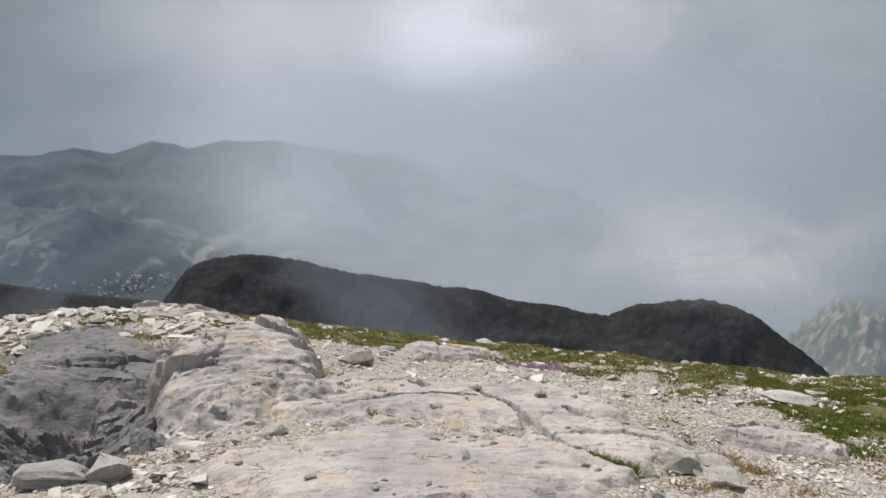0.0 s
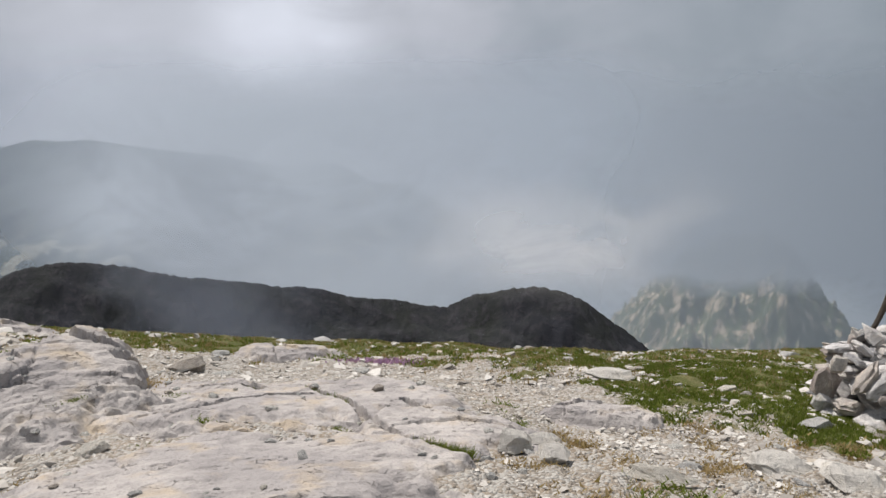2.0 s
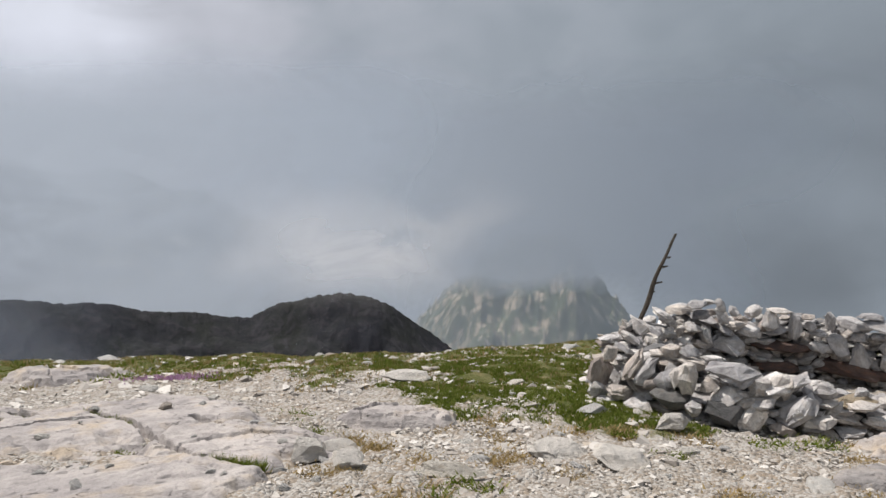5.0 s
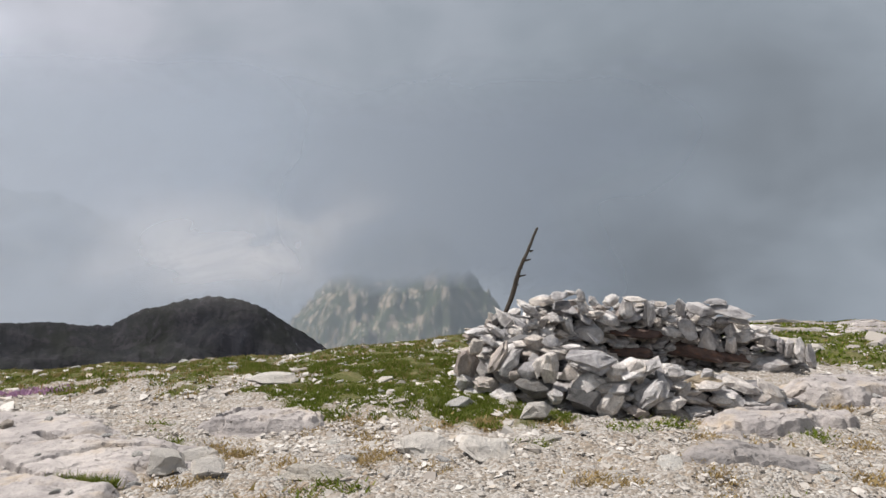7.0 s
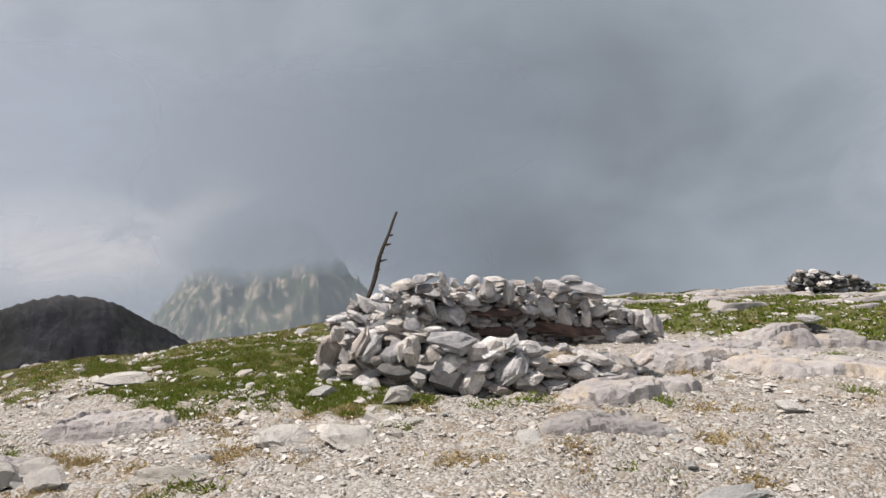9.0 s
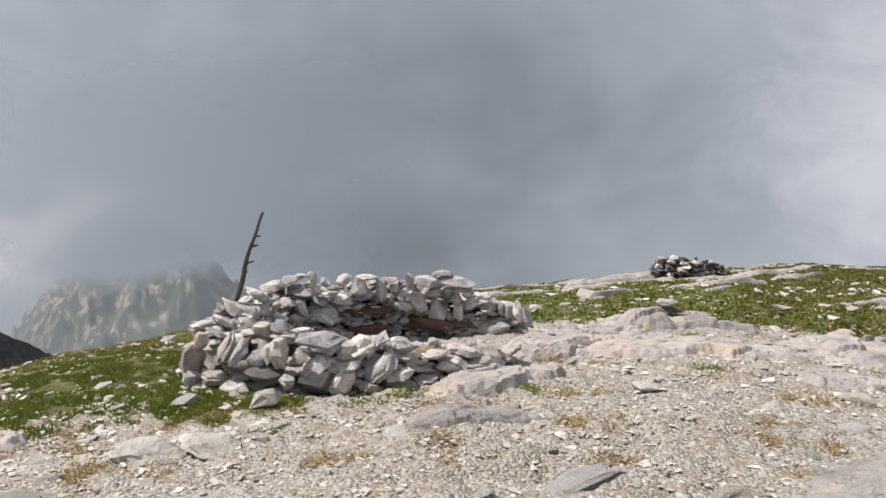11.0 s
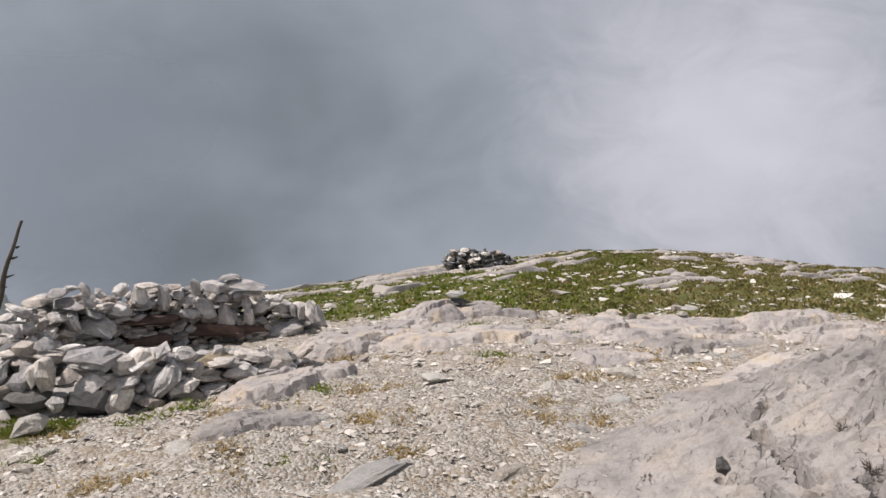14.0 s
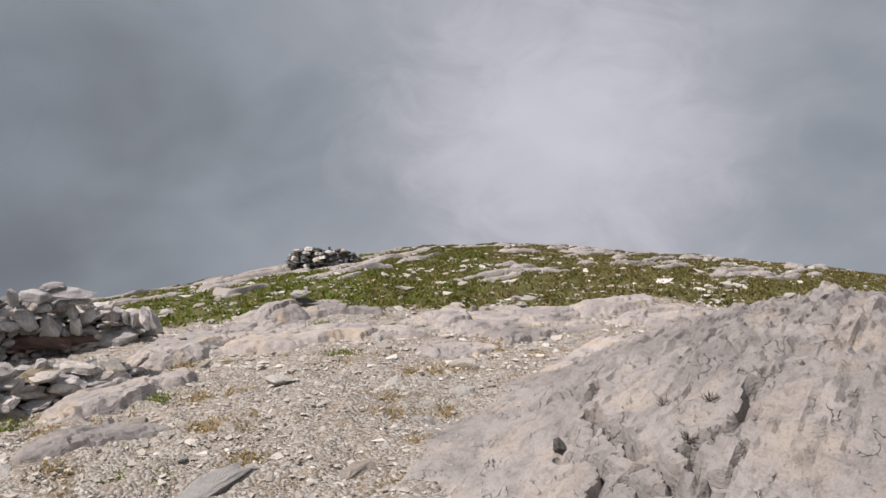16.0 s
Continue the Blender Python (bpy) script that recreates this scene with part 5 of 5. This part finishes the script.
def turf(name, label, gen, n, az0, az1, r0, r1, high, wide, mat, least=0.45, clump=0.0):
    az = np.radians(gen.uniform(az0, az1, n))
    r = np.sqrt(gen.uniform(r0 ** 2, r1 ** 2, n))
    x, y = r * np.sin(az), r * np.cos(az)
    keep = turf_at(x, y) + 0.15 * noise2(x * 5, y * 5, 91) > least + gen.uniform(-0.1, 0.12, n)
    x, y = x[keep], y[keep]
    if clump:
        m = 6
        x, y = np.repeat(x, m) + gen.normal(0, clump, len(x) * m), np.repeat(y, m) + gen.normal(0, clump, len(y) * m)
    h = high * (0.8 + 0.5 * fbm(x * 1.7, y * 1.7, 2, 95))
    v, f = blades(gen, x, y, ground(x, y) + 0.01, np.clip(h, 0.3 * high, 2 * high), wide)
    return tagged(mesh_object(name, v, f, mat, False), label, "grass", kind="stuff")


turf("turf", "short green alpine turf by the shelter", gen, 26000, 22, 48, 5.0, 9.5, 0.035, 0.008, GRASS, 0.50, 0.02)
turf("turf", "short green and straw alpine turf along the brow", gen, 24000, -34, 50, 7.5, 13.5, 0.035, 0.010, GRASS, 0.45, 0.03)
turf("turf", "straw-coloured dry grass along the brow", gen, 7000, -34, 50, 7.0, 13.5, 0.05, 0.008, DRY, 0.36, 0.03)
turf("turf", "green turf over the near side of the hill", gen, 15000, 50, 84, 10.5, 38.5, 0.06, 0.03, GRASS, 0.45, 0.08)
turf("turf", "brownish green turf over the far hill", gen, 20000, 76, 112, 10.5, 38.5, 0.06, 0.03, HILL_GRASS, 0.45, 0.08)
turf("turf", "straw-coloured grass over the far hill", gen, 4500, 56, 112, 10.0, 38.5, 0.05, 0.025, DRY, 0.4, 0.08)


def tuft_mesh(seed, mat, n=260, spread=0.08, high=0.017):
    g2 = np.random.default_rng(seed)
    v, f = blades(g2, g2.normal(0, spread, n), g2.normal(0, spread * 0.7, n), np.zeros(n), high, 0.006, 0.9)
    ob = mesh_object("grass_tuft", v, f, mat, False)
    me = ob.data
    bpy.data.objects.remove(ob)
    return me


TUFTS = [tuft_mesh(k, DRY) for k in range(3)] + [tuft_mesh(9 + k, GRASS, 260, 0.07, 0.02) for k in range(2)]


def tuft(x, y, size=1.0, green=False, label=""):
    ob = new("grass_tuft", TUFTS[(3 + int(x * 7) % 2) if green else int(x * 7) % 3])
    ob.matrix_world = pose(x, y, float(ground(x, y)) + 0.005, 0, 0, (x * 977) % 360) @ Matrix.Diagonal((size, size, size, 1))
    return tagged(ob, label or ("small green grass tuft among the stones" if green else "small straw-coloured grass tuft in the gravel"), "grass", "grass tufts", "stuff")


for x0, y0, s0, g0 in ((1.2, 5.6, 1.5, True), (1.75, 5.75, 1.2, True), (1.75, 5.3, 1.0, True), (-0.16, 6.6, 0.8, True), (0.6, 8.85, 2.4, True), (1.5, 8.6, 1.5, True), (-1.6, 6.3, 1.2, False),
                       (-2.9, 8.3, 2.0, True), (-4.2, 6.6, 1.8, True), (-3.0, 4.9, 1.6, True), (-1.9, 4.6, 1.4, False), (-1.5, 4.5, 1.3, False), (3.7, 4.3, 1.4, False), (4.6, 3.7, 1.6, True),
                       (5.0, 3.6, 1.4, True), (5.3, 3.5, 1.2, False), (4.1, 3.9, 1.2, False), (7.3, 1.9, 1.3, True), (4.15, 2.1, 1.2, True), (9.6, 4.35, 1.8, True), (10.6, 3.1, 1.8, True), (8.1, 0.7, 2.0, False)):
    tuft(x0, y0, s0, g0)
rng = random.Random(31)
for k in range(75):
    az, r = rng.uniform(18, 90), rng.uniform(3.8, 8.6)
    px, py = r * math.sin(radians(az)), r * math.cos(radians(az))
    if 4.3 < px < 9.2 and 3.6 < py < 7.0:
        continue
    tuft(px, py, rng.uniform(0.8, 1.9), rng.random() < 0.15)


for x0, y0, s0, g0 in ((-1.05, 6.55, 1.1, False), (-0.75, 6.3, 0.8, True), (-1.85, 7.15, 0.9, True), (-1.45, 5.75, 0.7, True), (-0.55, 5.35, 0.8, True), (0.35, 5.2, 0.8, True), (-0.9, 4.9, 0.9, True), (9.1, 1.6, 1.3, True), (9.9, 2.2, 1.4, False), (8.8, 2.6, 1.2, True)):
    tuft(x0, y0, s0, g0, "grass tuft rooted in a crack of the slab").location.z = top_at(TREES, x0, y0) - 0.005


# ---- plants in the clefts ----
def cleft_grass(name, label, line, n, spread, high):
    g3 = np.random.default_rng(len(line) + n)
    pts, _ = curve_through([(a, b, 0.0) for a, b in line], 60)
    k = g3.integers(0, 60, n)
    x, y = pts[k, 0] + g3.normal(0, spread, n), pts[k, 1] + g3.normal(0, spread, n)
    floor_z = np.array([top_at(TREES, a, b) for a, b in pts[:, :2]])
    v, f = blades(g3, x, y, floor_z[k] + g3.uniform(0.0, 0.03, n), high, 0.006, 0.7)
    return tagged(mesh_object(name, v, f, GRASS, False), label, "grass", kind="stuff")


cleft_grass("cleft_grass", "green grass growing along a rock cleft", [(0.83, 4.50), (0.97, 4.38), (1.10, 4.30)], 1600, 0.016, 0.07)
cleft_grass("cleft_grass", "green moss and grass along a rock cleft", [(0.20, 6.75), (0.38, 6.3), (0.51, 5.85)], 900, 0.012, 0.06)
cleft_grass("cleft_grass", "green grass in a small rock hollow", [(-0.28, 6.7), (-0.17, 6.52)], 500, 0.03, 0.05)


def flowers():
    """Low cushion of pink-violet alpine flowers."""
    g4 = np.random.default_rng(8)
    n = 420
    x, y = 1.15 + g4.normal(0, 0.2, n), 8.75 + g4.normal(0, 0.12, n)
    v, f = blades(g4, x, y, ground(x, y) + 0.02, 0.035, 0.016, 0.5)
    m = leaf_material("violet_petals", (0.38, 0.22, 0.36), (0.48, 0.30, 0.45), (0.30, 0.22, 0.22))
    return tagged(mesh_object("alpine_flowers", v, f, m), "low cushion of violet alpine flowers in the rubble", "flowers", kind="stuff")


flowers()


def dry_plant(x, y, z, seed):
    """A withered rock plant: thin forked stems from one root."""
    g5 = random.Random(seed)
    bm = bmesh.new()
    for k in range(28):
        d = Vector((g5.uniform(-1, 1), g5.uniform(-1, 1), g5.uniform(0.5, 1.4))).normalized()
        at = Vector((g5.uniform(-0.03, 0.03), g5.uniform(-0.03, 0.03), -0.01))
        for part_len in (0.05, 0.05):
            length = part_len * g5.uniform(0.6, 1.2)
            bmesh.ops.create_cone(bm, cap_ends=False, segments=4, radius1=0.0028, radius2=0.0014, depth=length, matrix=Matrix.Translation(at + d * length / 2) @ d.to_track_quat("Z", "Y").to_matrix().to_4x4())
            at = at + d * length
            d = (d + Vector((g5.uniform(-0.6, 0.6), g5.uniform(-0.6, 0.6), g5.uniform(-0.2, 0.3)))).normalized()
    me = bpy.data.meshes.new("dry_plant")
    bm.to_mesh(me)
    bm.free()
    me.materials.append(WOOD)
    ob = new("dry_plant", me)
    ob.location = (x, y, z)
    ob.scale = (0.65, 0.65, 0.5)
    return tagged(ob, "withered grey-brown plant rooted in a rock crack", "plant", "rock plants", "stuff")


for k, (x0, y0) in enumerate(((4.60, -0.40), (4.48, -0.45), (4.38, -0.49), (3.90, -0.785), (3.80, -0.79), (4.47, -0.73), (4.15, -0.90))):
    dry_plant(x0, y0, top_at(TREES, x0, y0), 3 + k)
